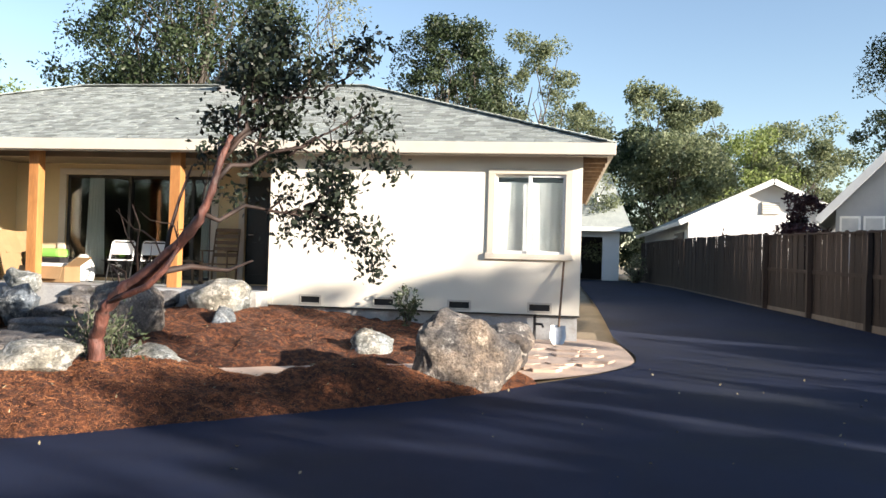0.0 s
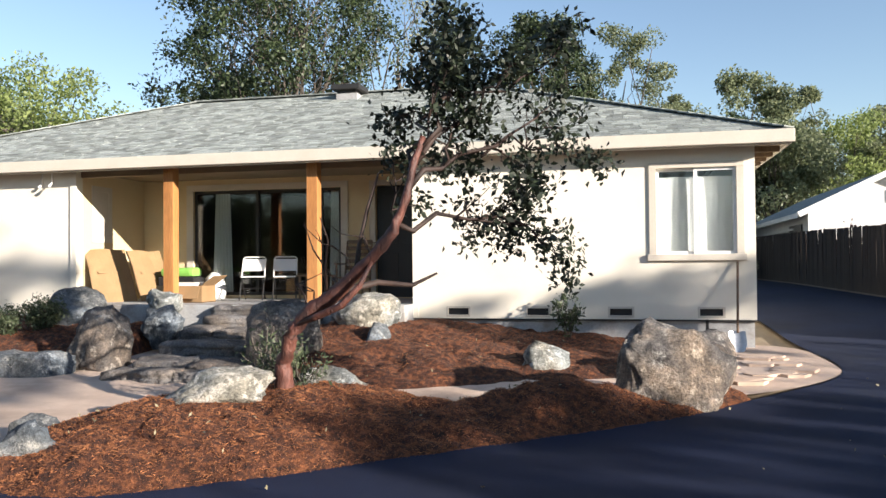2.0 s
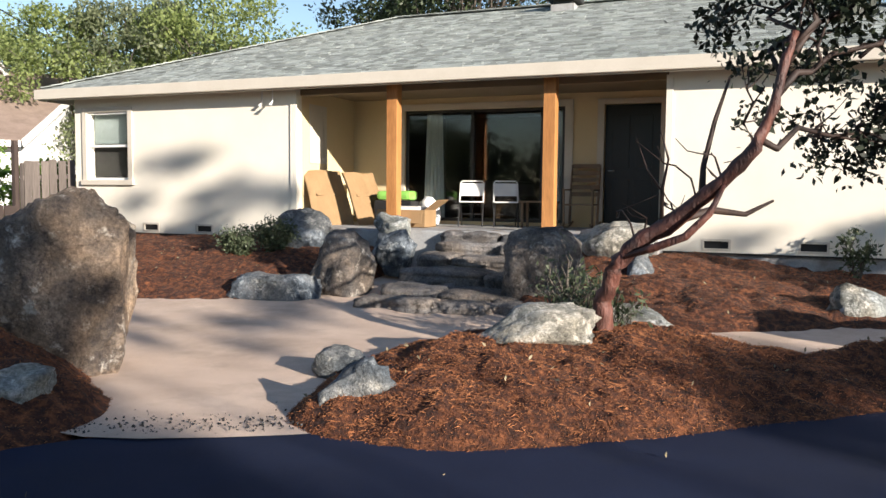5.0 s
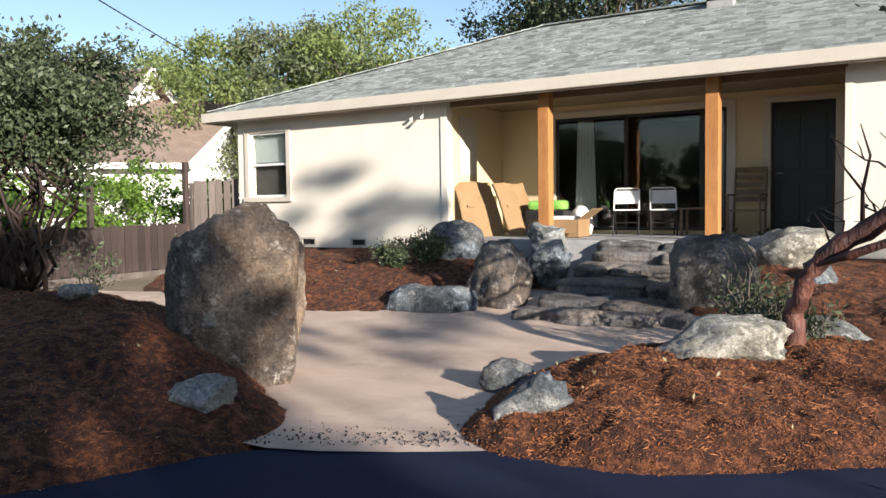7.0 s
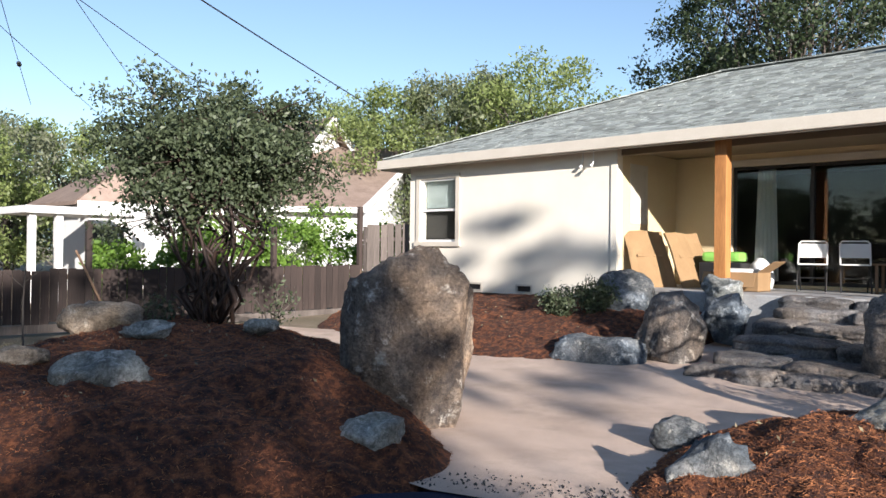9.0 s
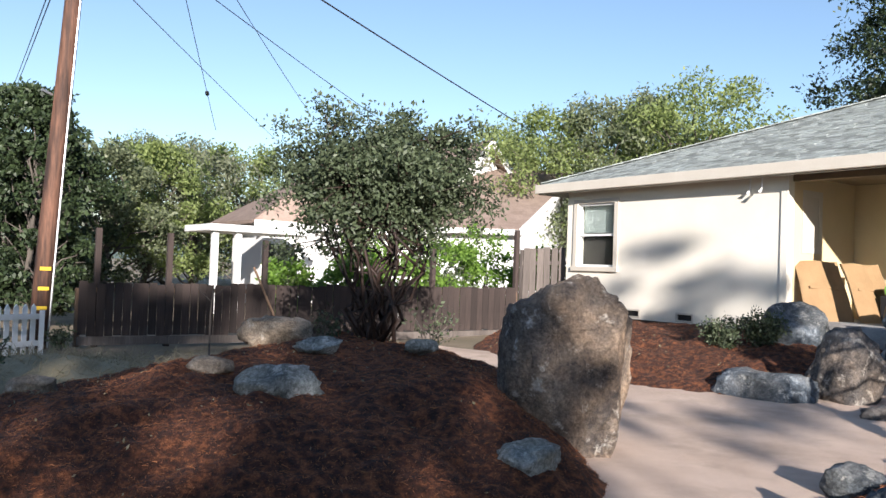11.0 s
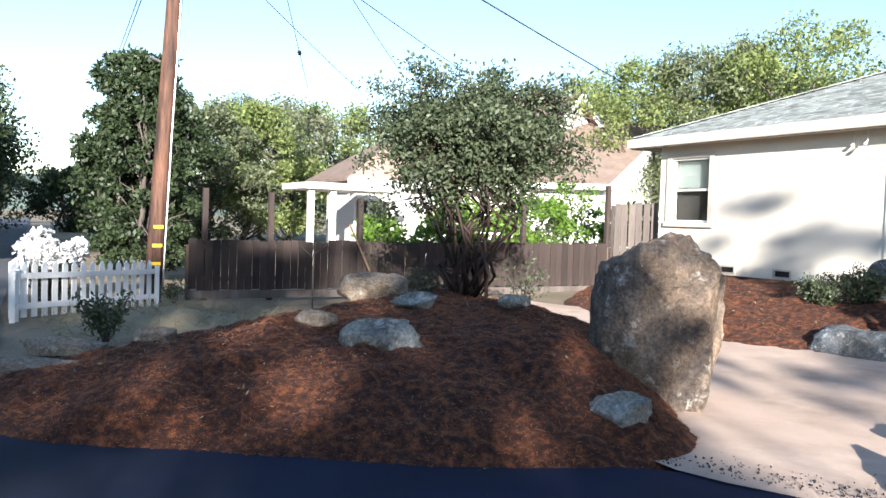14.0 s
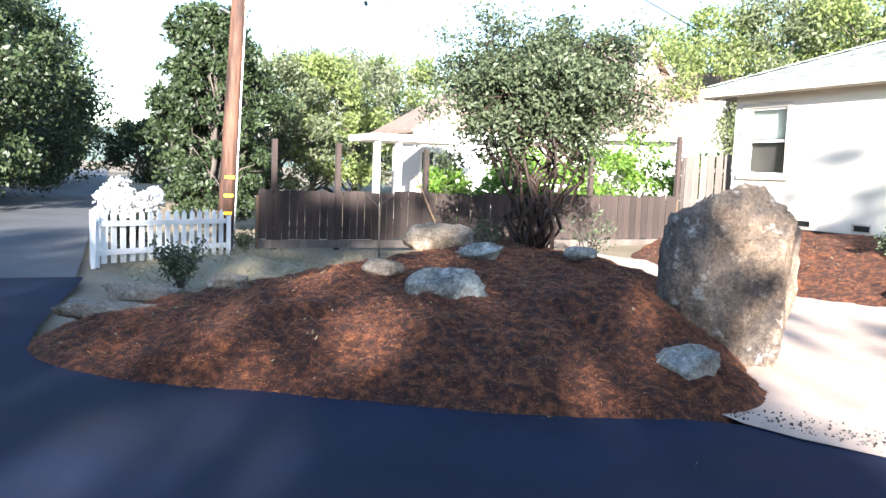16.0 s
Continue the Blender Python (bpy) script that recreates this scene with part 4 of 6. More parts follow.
def step_slab(x0, x1, y0, y1, top, thick, seed, turn=0.0):
    """A split slab: a nearly flat worn top, a broken layered front edge and rounded corners."""
    rng = np.random.default_rng(seed)
    off = Vector(rng.uniform(-40, 40, 3))
    bm = bmesh.new()
    bmesh.ops.create_cube(bm, size=2.0)
    bmesh.ops.subdivide_edges(bm, edges=list(bm.edges), cuts=11, use_grid_fill=True)
    half = Vector(((x1 - x0) / 2, (y1 - y0) / 2, thick / 2))
    for v in bm.verts:
        p = v.co.copy()
        n = p / max(1e-6, (abs(p.x) ** 8 + abs(p.y) ** 8 + abs(p.z) ** 8) ** (1 / 8))
        p = p.lerp(n, 0.9)
        q = Vector((p.x * half.x, p.y * half.y, p.z * half.z))
        side = Vector((p.x, p.y, 0))
        edge = noise.fractal(Vector((q.x * 2.2, q.y * 2.2, 0)) + off, 0.9, 2.0, 3) * 0.10 + noise.noise(Vector((q.x * 0.7, 3.1, q.z * 26)) + off) * 0.035
        q += side * edge
        q.z += noise.fractal(q * 3.0 + off, 0.9, 2.0, 4) * (0.030 if p.z > 0 else 0.06)
        v.co = q
    bm.transform(Matrix.Translation(((x0 + x1) / 2, (y0 + y1) / 2, top - thick / 2)) @ Matrix.Rotation(radians(turn), 4, "Z"))
    mesh = bpy.data.meshes.new("step_slab")
    bm.to_mesh(mesh)
    bm.free()
    mesh.polygons.foreach_set("use_smooth", [True] * len(mesh.polygons))
    mesh.materials.append(STONES["slate"])
    slab = new("step_slab", mesh)
    slab.parent = steps
    slab.matrix_parent_inverse = steps.matrix_basis.inverted()


for k, (y, z, x0, x1) in enumerate(STEPS):
    at = x0 + (x1 - x0) * (0.42, 0.66, 0.30, 0.60, 0.52)[k]
    step_slab(x0, at - 0.01, y + (0.0, 0.06, -0.05, 0.03, 0.0)[k], y + 1.0, z + 0.01, 0.22, 510 + k, (3, -4, 2, 5, -2)[k])
    step_slab(at + 0.01, x1, y + (0.05, -0.03, 0.04, -0.04, 0.05)[k], y + 1.0, z - 0.012, 0.21, 540 + k, (-4, 3, -2, -3, 2)[k])
for k, (x, y, sx, sy, top) in enumerate([(-6.02, 9.52, 0.26, 0.24, 0.24), (-5.50, 9.38, 0.30, 0.24, 0.27), (-4.95, 9.50, 0.36, 0.26, 0.24), (-4.35, 9.62, 0.28, 0.24, 0.25)]):
    step_slab(x - sx, x + sx, y - sy, y + sy, top, 0.34, 700 + k, (8, -12, 6, -9)[k])


# ---- trees and shrubs ----
def polar(yaw, dist):
    """A place by its bearing (degrees left of straight ahead) and distance from the drive."""
    ox, oy = (0.9, 0.0) if yaw < 31 else (-0.9, 0.45)
    x, y = ox - dist * math.sin(radians(yaw)), oy + dist * math.cos(radians(yaw))
    return x, y, float(base_height(np.array(x), np.array(y))) - 0.07


def madrone():
    """A leaning red-barked tree with crooked limbs and glossy dark leaves in loose bunches."""
    rng = np.random.default_rng(8)
    root = thing("madrone_tree", (-2.84, 7.32, 0.35), "leaning madrone with peeling red bark and dark leathery leaves", "tree")
    trunk = [(-2.84, 7.32, 0.15), (-2.82, 7.30, 0.45), (-2.80, 7.28, 0.69), (-2.72, 7.26, 0.90), (-2.56, 7.25, 1.12), (-2.27, 7.25, 1.31), (-1.90, 7.20, 1.63), (-1.67, 7.16, 1.88), (-1.55, 7.17, 2.18), (-1.49, 7.22, 2.50), (-1.42, 7.30, 2.75)]
    girth = [0.115, 0.092, 0.080, 0.074, 0.072, 0.068, 0.058, 0.050, 0.040, 0.034, 0.029]
    line, width = [], []
    for i in range(10):
        for u in (0.0, 0.25, 0.5, 0.75):
            knot = 0.018 * (1 - i / 12)
            line.append(tuple(np.array(trunk[i]) * (1 - u) + np.array(trunk[i + 1]) * u + rng.normal(size=3) * knot * 0.55))
            width.append((girth[i] * (1 - u) + girth[i + 1] * u) * rng.uniform(0.86, 1.16))
    link("trunk", Shape().tube(line + trunk[-1:], width + girth[-1:], 14), MADRONE, root, soft=True)
    fork = Shape().tube([(-2.62, 7.20, 1.02), (-2.40, 7.12, 1.10), (-2.15, 7.08, 1.20), (-1.98, 7.10, 1.38), (-1.88, 7.16, 1.60)], [0.02, 0.034, 0.033, 0.028, 0.015], 10)
    link("fork", fork, MADRONE, root, soft=True)
    wood, tips = Shape(), []

    def grow(a, b, r, depth):
        line = limb(rng, a, b, 0.05, 6)
        wood.tube(line, [r * 0.72 * (1 - 0.11 * i) for i in range(6)], 6)
        if depth == 0:
            tips.append(b)
            return
        for _ in range(3 if depth > 1 else 4):
            k = rng.integers(2, 6)
            s = np.array(line[k])
            aim = np.array(b) - np.array(a)
            aim = aim / np.linalg.norm(aim) + rng.normal(size=3) * 0.62
            aim[2] += 0.05
            L = np.linalg.norm(np.array(b) - np.array(a)) * rng.uniform(0.4, 0.66)
            grow(tuple(s), tuple(s + aim / np.linalg.norm(aim) * L), r * 0.5, depth - 1)
        tips.append(b)

    limbs = [
        ((-1.45, 7.28, 2.65), (-1.25, 7.80, 3.45), 0.045), ((-1.55, 7.20, 2.25), (-0.78, 7.85, 2.75), 0.045),
        ((-1.65, 7.17, 1.95), (-0.88, 8.15, 2.05), 0.040), ((-1.48, 7.25, 2.5), (-0.72, 7.85, 3.25), 0.040),
        ((-1.50, 7.25, 2.4), (-1.50, 8.20, 3.15), 0.035), ((-1.0, 7.98, 2.03), (-0.78, 8.55, 1.95), 0.02),
        ((-1.5, 7.22, 2.3), (-1.35, 7.4, 3.05), 0.03), ((-0.95, 7.7, 2.6), (-0.25, 7.8, 2.72), 0.025), ((-1.2, 7.8, 2.0), (-1.2, 8.65, 2.0), 0.02),
        ((-1.75, 7.18, 1.80), (-1.80, 7.6, 2.55), 0.022),
    ]
    for a, b, r in limbs:
        grow(a, b, r, 2 if r > 0.028 else 1)
    link("limb", wood, TWIG, root, soft=True)
    dead = Shape()
    dead.tube([(-2.27, 7.25, 1.31), (-2.0, 7.7, 1.40), (-1.75, 8.1, 1.36), (-1.53, 8.28, 1.48)], [0.04, 0.032, 0.024, 0.012], 7)
    dead.tube([(-2.35, 7.25, 1.25), (-2.35, 7.2, 1.55), (-2.30, 7.15, 1.80), (-2.36, 7.1, 2.02)], [0.02, 0.013, 0.009, 0.004], 6)
    dead.tube([(-2.35, 7.2, 1.55), (-2.47, 7.2, 1.72), (-2.56, 7.2, 1.98)], [0.011, 0.008, 0.003], 5)
    dead.tube([(-2.05, 7.22, 1.5), (-2.05, 7.3, 1.75), (-1.98, 7.35, 2.1), (-1.88, 7.4, 2.45)], [0.03, 0.022, 0.018, 0.01], 6)
    for _ in range(9):
        k = int(rng.integers(14, 28))
        s = np.array(line[k])
        e = s + np.array([rng.uniform(-0.35, 0.15), rng.uniform(-0.2, 0.4), rng.uniform(0.2, 0.55)])
        m = (s + e) / 2 + rng.normal(size=3) * 0.07
        dead.tube(limb(rng, s, m, 0.25, 4) + limb(rng, m, e, -0.2, 4)[1:], [0.010, 0.009, 0.008, 0.007, 0.006, 0.005, 0.003], 5)
        dead.tube([tuple(m), tuple(m + rng.normal(size=3) * 0.12 + np.array([0, 0, 0.1]))], [0.006, 0.003], 4)
    link("dead_branch", dead, TWIG, root, "bare dark broken branches", soft=True)
    C = []
    for tip in tips:
        k = int(rng.integers(38, 80))
        d = rng.normal(size=(k, 3)) * np.array([0.10, 0.10, 0.08])
        C.append(np.array(tip) + d)
    cloud("crown", leaf_faces(rng, np.concatenate(C), 0.080, 0.0, 0.55), LEAF["madrone"], root)


madrone()


def bush(name, label, at, radius, height, leaf, seed, count=900, size=0.05, stems=9, category="shrub", narrow=0.5, group=""):
    """Thin stems fanning from the foot, with leaves along their outer part."""
    rng = np.random.default_rng(seed)
    root = thing(name, at, label, category, group)
    wood, C = Shape(), []
    for _ in range(stems):
        a = rng.uniform(0, 2 * math.pi)
        r = radius * math.sqrt(rng.uniform(0.05, 1))
        tip = (at[0] + r * math.cos(a), at[1] + r * math.sin(a), at[2] + height * rng.uniform(0.65, 1.0) * (1 - 0.35 * (r / radius) ** 2))
        line = limb(rng, (at[0] + rng.normal() * 0.03, at[1] + rng.normal() * 0.03, at[2] - 0.05), tip, 0.06, 6)
        wood.tube(line, [max(0.004, 0.02 * height * (1 - 0.16 * i)) for i in range(6)], 5)
        P = np.array(line)
        k = count // stems
        u = rng.uniform(1.2, 5, k)
        i = np.minimum(u.astype(int), 4)
        C.append(P[i] + (P[i + 1] - P[i]) * (u - i)[:, None] + rng.normal(size=(k, 3)) * radius * 0.17)
    link("stem", wood, BARK, root, soft=True)
    cloud("foliage", leaf_faces(rng, np.concatenate(C), size, -0.3, narrow), LEAF[leaf], root)
    return root


bush("foundation_shrub", "small upright leafy shrub against the house wall", (-0.48, 12.42, top_of(-0.48, 12.42)), 0.26, 0.72, "olive", 51, 420, 0.075, 7)
bush("dwarf_shrub", "rounded dark green dwarf shrub in mulch", (-9.15, 10.85, top_of(-9.15, 10.85)), 0.30, 0.44, "olive", 52, 2400, 0.05, 20)
bush("dwarf_shrub", "rounded dark green dwarf shrub in mulch", (-8.72, 11.25, top_of(-8.72, 11.25)), 0.34, 0.56, "olive", 53, 3000, 0.05, 24)
for k, (x, y, r, h, leaf) in enumerate([(-2.75, 7.62, 0.30, 0.42, "olive"), (-3.15, 7.75, 0.3, 0.62, "olive"), (-3.35, 8.55, 0.34, 0.85, "olive"), (-3.25, 8.0, 0.34, 0.95, "olive"), (-3.0, 7.55, 0.28, 0.6, "oak"), (-3.55, 8.9, 0.3, 0.9, "olive")]):
    bush("azalea_shrub", "sparse pale-leaved shrub at the foot of the madrone", (x, y, top_of(x, y)), r, h, leaf, 60 + k, 190, 0.075, 10, narrow=0.35, group="shrubs at the trunk")
bush("weed_bush", "straggly grey-green weed at the yard's edge", (-12.1, 1.55, top_of(-12.1, 1.55)), 0.35, 0.68, "olive", 71, 700, 0.07, 10)
bush("weed_bush", "low weed at the foot of the utility pole", (-16.4, 3.1, 0.0), 0.3, 0.4, "oak", 72, 400, 0.07, 9)
bush("flowering_bush", "rounded bush under the picket fence's corner", (-17.05, 1.18, 0.0), 0.5, 1.05, "dark", 73, 1500, 0.09, 20)
rng = np.random.default_rng(74)
d = rng.normal(size=(2600, 3))
d /= np.linalg.norm(d, axis=1)[:, None]
blossom = np.array([-17.05, 1.18, 0.86]) + d * np.array([0.5, 0.52, 0.34]) * rng.uniform(0.85, 1.08, (2600, 1))
blossom = blossom[blossom[:, 2] > 0.6]
blossom = blossom[np.sin(blossom[:, 0] * 9) + np.sin(blossom[:, 1] * 8) + np.sin(blossom[:, 2] * 10) > -0.1]
tagged(cloud("blossom", leaf_faces(rng, blossom, 0.1, 0, 0.9), PETAL), "mass of white blossoms over the bush", "blossom", kind="stuff")


def shrub_tree():
    """The many-stemmed tree on the mound."""
    at = (-11.85, 6.5, top_of(-11.85, 6.5))
    rng = np.random.default_rng(14)
    root = thing("shrub_tree", at, "many-stemmed grey-green tree growing on the mulch mound", "tree")
    wood, C = Shape(), []
    for k in range(24):
        a = 2 * math.pi * k / 24 + rng.normal() * 0.2
        r = 1.12 * math.sqrt(rng.uniform(0.04, 1))
        tip = (at[0] + r * math.cos(a), at[1] + r * math.sin(a), at[2] + 3.25 * rng.uniform(0.72, 1.0) * (1 - 0.18 * (r / 1.5) ** 2))
        line = limb(rng, (at[0] + 0.13 * math.cos(a), at[1] + 0.13 * math.sin(a), at[2] - 0.1), tip, 0.04, 9)
        wood.tube(line, [0.034 * (1 - 0.1 * i) for i in range(9)], 6)
        P = np.array(line)
        for _ in range(13):
            u = 4.5 + 3.45 * rng.uniform(0, 1) ** 0.8
            i = int(u)
            s = P[i] + (P[i + 1] - P[i]) * (u - i)
            e = s + rng.normal(size=3) * np.array([0.34, 0.34, 0.22]) + np.array([0.12 * math.cos(a), 0.12 * math.sin(a), 0.08])
            wood.tube([tuple(s), tuple((s + e) / 2 + rng.normal(size=3) * 0.03), tuple(e)], [0.012, 0.008, 0.004], 4)
            n = int(rng.integers(110, 200) * (0.45 if u < 5.2 else 1))
            C.append(e + rng.normal(size=(n, 3)) * np.array([0.115, 0.115, 0.095]))
    link("stem", wood, TWIG, root, soft=True)
    cloud("crown", leaf_faces(rng, np.concatenate(C), 0.075, 0.1, 0.5), LEAF["olive"], root)
    bush("sucker_shrub", "low leafy suckers beside the stems of the tree", (-12.2, 5.95, top_of(-12.2, 5.95)), 0.40, 0.35, "olive", 81, 260, 0.07, 9)
    bush("sucker_shrub", "low leafy suckers beside the stems of the tree", (-11.3, 7.1, top_of(-11.3, 7.1)), 0.45, 0.75, "olive", 82, 200, 0.07, 9)


shrub_tree()

# background trees: bearing, distance, height, radius, leaf, clumps, label
FAR_TREES = [
    (24.5, 34, 16.0, 4.2, "dark", 165, "tall dark live oak behind the house"), (27.5, 36, 14.0, 3.6, "dark", 80, "dark live oak behind the house"),
    (16.8, 39, 16.5, 3.6, "willow", 34, "thin pale tree with wispy branches"),
    (6.6, 40, 13.0, 2.9, "dark", 130, "dense dark green tree behind the house"), (4.0, 44, 12.0, 2.6, "dark", 60, "dark green tree behind the house"), (0.2, 42, 12.8, 2.6, "oak", 46, "open grey-green oak behind the house"), (-2.3, 46, 9.8, 2.6, "oak", 50, "grey-green oak beyond the garage"),
    (-7.6, 60, 13.8, 3.4, "oak", 70, "grey-green oak beyond the garage"), (-10.4, 62, 13.0, 2.8, "oak", 60, "grey-green oak beyond the fence"), (-5.2, 58, 10.5, 3.4, "dark", 60, "dark oak beyond the garage"), (-9.0, 56, 9.5, 4.0, "oak", 80, "oak beyond the fence"),
    (-13.2, 66, 11.2, 4.4, "bright", 70, "light green tree beyond the white house"), (-17.0, 70, 12.4, 4.6, "oak", 70, "oak beyond the white house"), (-15.0, 74, 11.0, 5.0, "oak", 70, "oak beyond the white house"), (-24.5, 46, 13.5, 3.2, "dark", 90, "tall dark conifer beside the grey house"), (-27.0, 52, 12.0, 5.0, "dark", 70, "dark trees beside the grey house"),
    (48.5, 36, 8.6, 3.8, "bright", 70, "light green tree behind the neighbouring house"), (43.5, 35, 9.2, 3.3, "oak", 70, "oak behind the house"), (38.0, 34, 9.6, 3.6, "bright", 85, "bright spring-green tree behind the house"), (41.0, 41, 10.0, 4.4, "bright", 80, "light green tree behind the house"), (34.5, 37, 7.6, 2.6, "bright", 50, "bright spring-green tree behind the house"), (53.5, 44, 9.0, 4.0, "oak", 70, "oak behind the neighbouring house"), (50.5, 46, 10.0, 4.0, "bright", 60, "light green tree behind the neighbouring house"),
    (60.0, 48, 9.6, 4.0, "oak", 60, "oak beyond the neighbouring house"), (66.0, 44, 9.2, 3.2, "willow", 50, "pale tree beyond the neighbouring porch"), (69.5, 40, 8.6, 3.0, "bright", 60, "light green tree beyond the neighbouring porch"), (72.5, 37, 8.0, 2.8, "willow", 50, "pale thin tree beyond the fence"), (75.5, 35, 7.6, 2.7, "bright", 70, "light green tree beyond the fence"), (78.0, 33, 7.2, 2.4, "oak", 60, "oak beyond the fence"), (74.0, 46, 9.6, 3.8, "oak", 70, "oak beyond the fence"), (63.0, 55, 11.0, 4.6, "bright", 60, "light green tree in the distance"),
    (81.5, 30, 5.8, 2.2, "dark", 60, "dark tree along the lane"), (83.2, 40, 6.2, 1.6, "dark", 60, "dark tree along the lane"), (86.4, 64, 4.2, 3.0, "dark", 60, "dark tree at the end of the lane"),
    (95.0, 46, 9.8, 4.4, "dark", 110, "dark oak overhanging the lane"), (96.5, 36, 8.4, 4.2, "dark", 110, "dark oak overhanging the lane"), (93.6, 66, 11.5, 4.6, "oak", 80, "grey-green oak over the lane"), (101.0, 30, 8.0, 4.0, "dark", 90, "dark oak overhanging the lane"), (94.0, 60, 8.0, 4.4, "dark", 80, "dark oak over the lane"), (91.6, 90, 9.0, 3.4, "dark", 60, "dark tree at the end of the lane"), (95.4, 34, 7.0, 3.6, "dark", 110, "dark oak overhanging the lane"), (98.5, 27, 6.8, 3.4, "dark", 110, "dark oak overhanging the lane"), (93.2, 52, 6.5, 3.2, "dark", 90, "dark shrubby tree beside the lane"),
]
for k, (yaw, dist, h, r, leaf, clumps, label) in enumerate(FAR_TREES):
    sparse = leaf == "willow"
    h *= 0.77 if 57 < yaw < 79 else 0.9 if 33 < yaw < 57 else 1.0
    tree("tree", label, polar(yaw, dist), h, r, leaf, 200 + k, clumps=clumps, per=110 if sparse else 230, size=0.17 if dist < 50 else 0.27, trunk=0.16, low=0.03 if yaw > 79 else 0.12 if dist > 43 or yaw > 55 else 0.25, tight=0.30 if sparse else 0.27, group="background trees")
for yaw, dist, h, r in ((81.7, 20.5, 5.1, 1.15), (83.0, 21.5, 5.4, 1.2)):
    tree("evergreen_tree", "dense dark evergreen tree behind the utility pole", polar(yaw, dist), h, r, "dark", int(yaw * 10), clumps=120, per=130, size=0.13, trunk=0.09, low=0.06, stems=1, tight=0.24, shape_power=1.5)
for k, (x, y, r, h) in enumerate(((-21.5, 11.5, 1.0, 2.4), (-20.8, 13.3, 0.9, 2.3), (-20.6, 14.2, 1.0, 2.1), (-19.0, 10.2, 0.9, 1.7), (-19.6, 8.6, 0.8, 1.5), (-21.0, 15.6, 1.1, 2.6), (-20.4, 12.6, 0.8, 1.5), (-19.2, 15.9, 0.7, 1.9), (-16.6, 14.2, 0.5, 2.0))):
    tree("grape_vine", "bright green vine sprawling over the neighbour's wall", (x, y, 0.1), h, r, "vine", 300 + k, clumps=40, per=70, size=0.13, trunk=0.03, low=0.2, category="vine", stems=4, tight=0.3, group="vines")
tree("plum_tree", "dark red plum tree between the houses", (10.0, 27.0, 0.5), 3.5, 0.9, "plum", 310, clumps=45, per=90, size=0.14, trunk=0.07, low=0.2)
bush("potted_shrub", "dry tan shrub beside the garage", (6.0, 40.5, 0.6), 0.6, 1.9, "willow", 311, 700, 0.15, 14)
bush("fence_shrub", "shrub growing over the fence", (8.0, 31.0, 0.55), 0.8, 2.7, "plum", 312, 900, 0.16, 14)
# out-of-view trees at the open side of the drive, placed to shade the yard and stand in the glass
SHADE_TREES = [
    (21.5, -22.5, 13.12, 2.8, 80), (22.0, -19.2, 12.93, 2.6, 90), (22.5, -16.2, 12.93, 2.3, 90), (21.8, -13.8, 13.12, 1.4, 90), (22.0, -10.9, 10.3, 0.9, 58), (22.0, -12.4, 8.1, 0.8, 34), (22.3, -10.2, 12.18, 1.15, 90), (21.7, -9.0, 10.59, 0.9, 66),
    (22.0, -9.2, 7.31, 1.2, 46), (22.2, -8.0, 7.03, 1.0, 46), (22.0, -7.0, 7.12, 1.0, 56), (22.3, -6.0, 6.93, 1.0, 56), (21.8, -5.0, 6.75, 1.0, 54), (22.1, -4.0, 6.56, 1.0, 50), (22.2, -3.0, 6.47, 1.0, 48), (21.8, -1.8, 6.47, 1.0, 44), (22.2, -0.4, 6.18, 1.0, 40), (21.8, 1.2, 5.25, 1.1, 28), (22.2, 2.8, 5.34, 1.2, 26), (22.0, 4.8, 5.81, 1.3, 30), (22.4, 7.2, 7.12, 1.6, 40), (22.0, 10.0, 5.62, 1.6, 34), (22.2, 13.2, 5.72, 1.8, 36),
    (-24.0, -15.5, 4.7, 3.0, 60), (-18.0, -14.5, 4.9, 3.0, 60), (-12.5, -15.5, 4.4, 2.8, 60), (-7.0, -14.5, 4.8, 2.9, 60), (-2.0, -15.5, 4.5, 2.8, 60), (3.0, -14.5, 5.2, 2.9, 60), (8.0, -15.5, 5.5, 2.9, 60), (-30.0, -16.0, 5.2, 3.2, 60),
]
for k, (x, y, h, r, clumps) in enumerate(SHADE_TREES):
    # dark leaves keep their reflection and bounce low
    tree("street_tree", "dark tree out of view across the drive, placed for its shade", (x, y, -0.05), h, r, "dark", 400 + k, clumps=clumps, per=80, size=0.28, trunk=0.2, low=0.12, tight=0.33, group="trees across the drive")
# high crowns added out of view, each set to dapple one spot
for x, y, h, r, clumps, low in ((22.3, -12.2, 13.12, 1.1, 44, 0.71), (22.0, -6.4, 9.46, 0.6, 4, 0.93), (22.2, -5.2, 9.74, 0.6, 5, 0.92), (22.0, -3.35, 12.9, 0.6, 9, 0.88), (22.1, -2.7, 11.7, 0.6, 8, 0.91), (22.1, -2.2, 8.9, 0.5, 8, 0.93), (22.0, -4.3, 7.75, 0.8, 13, 0.88), (22.2, -3.0, 7.55, 0.8, 14, 0.88), (22.1, -8.1, 10.59, 0.5, 5, 0.9), (22.0, 1.2, 8.53, 0.7, 13, 0.84), (22.3, 2.4, 8.25, 0.75, 13, 0.86), (22.0, 3.5, 7.50, 0.9, 12, 0.84)):
    tree("street_tree", "tall open crown out of view across the drive, placed for dapples", (x, y, -0.05), h, r, "dark", int(470 + y * 10), clumps=clumps, per=36, size=0.24, trunk=0.12, low=low, tight=0.33, group="trees across the drive")
hill = Shape()
for k in range(61):
    yaw = radians(60 + k)
    top = 30 + 14 * math.sin(k * 0.33) + 5 * math.sin(k * 1.1)
    for r, z in ((640, -5), (760, top), (900, -5)):
        hill.v.append((-r * math.sin(yaw), r * math.cos(yaw), z))
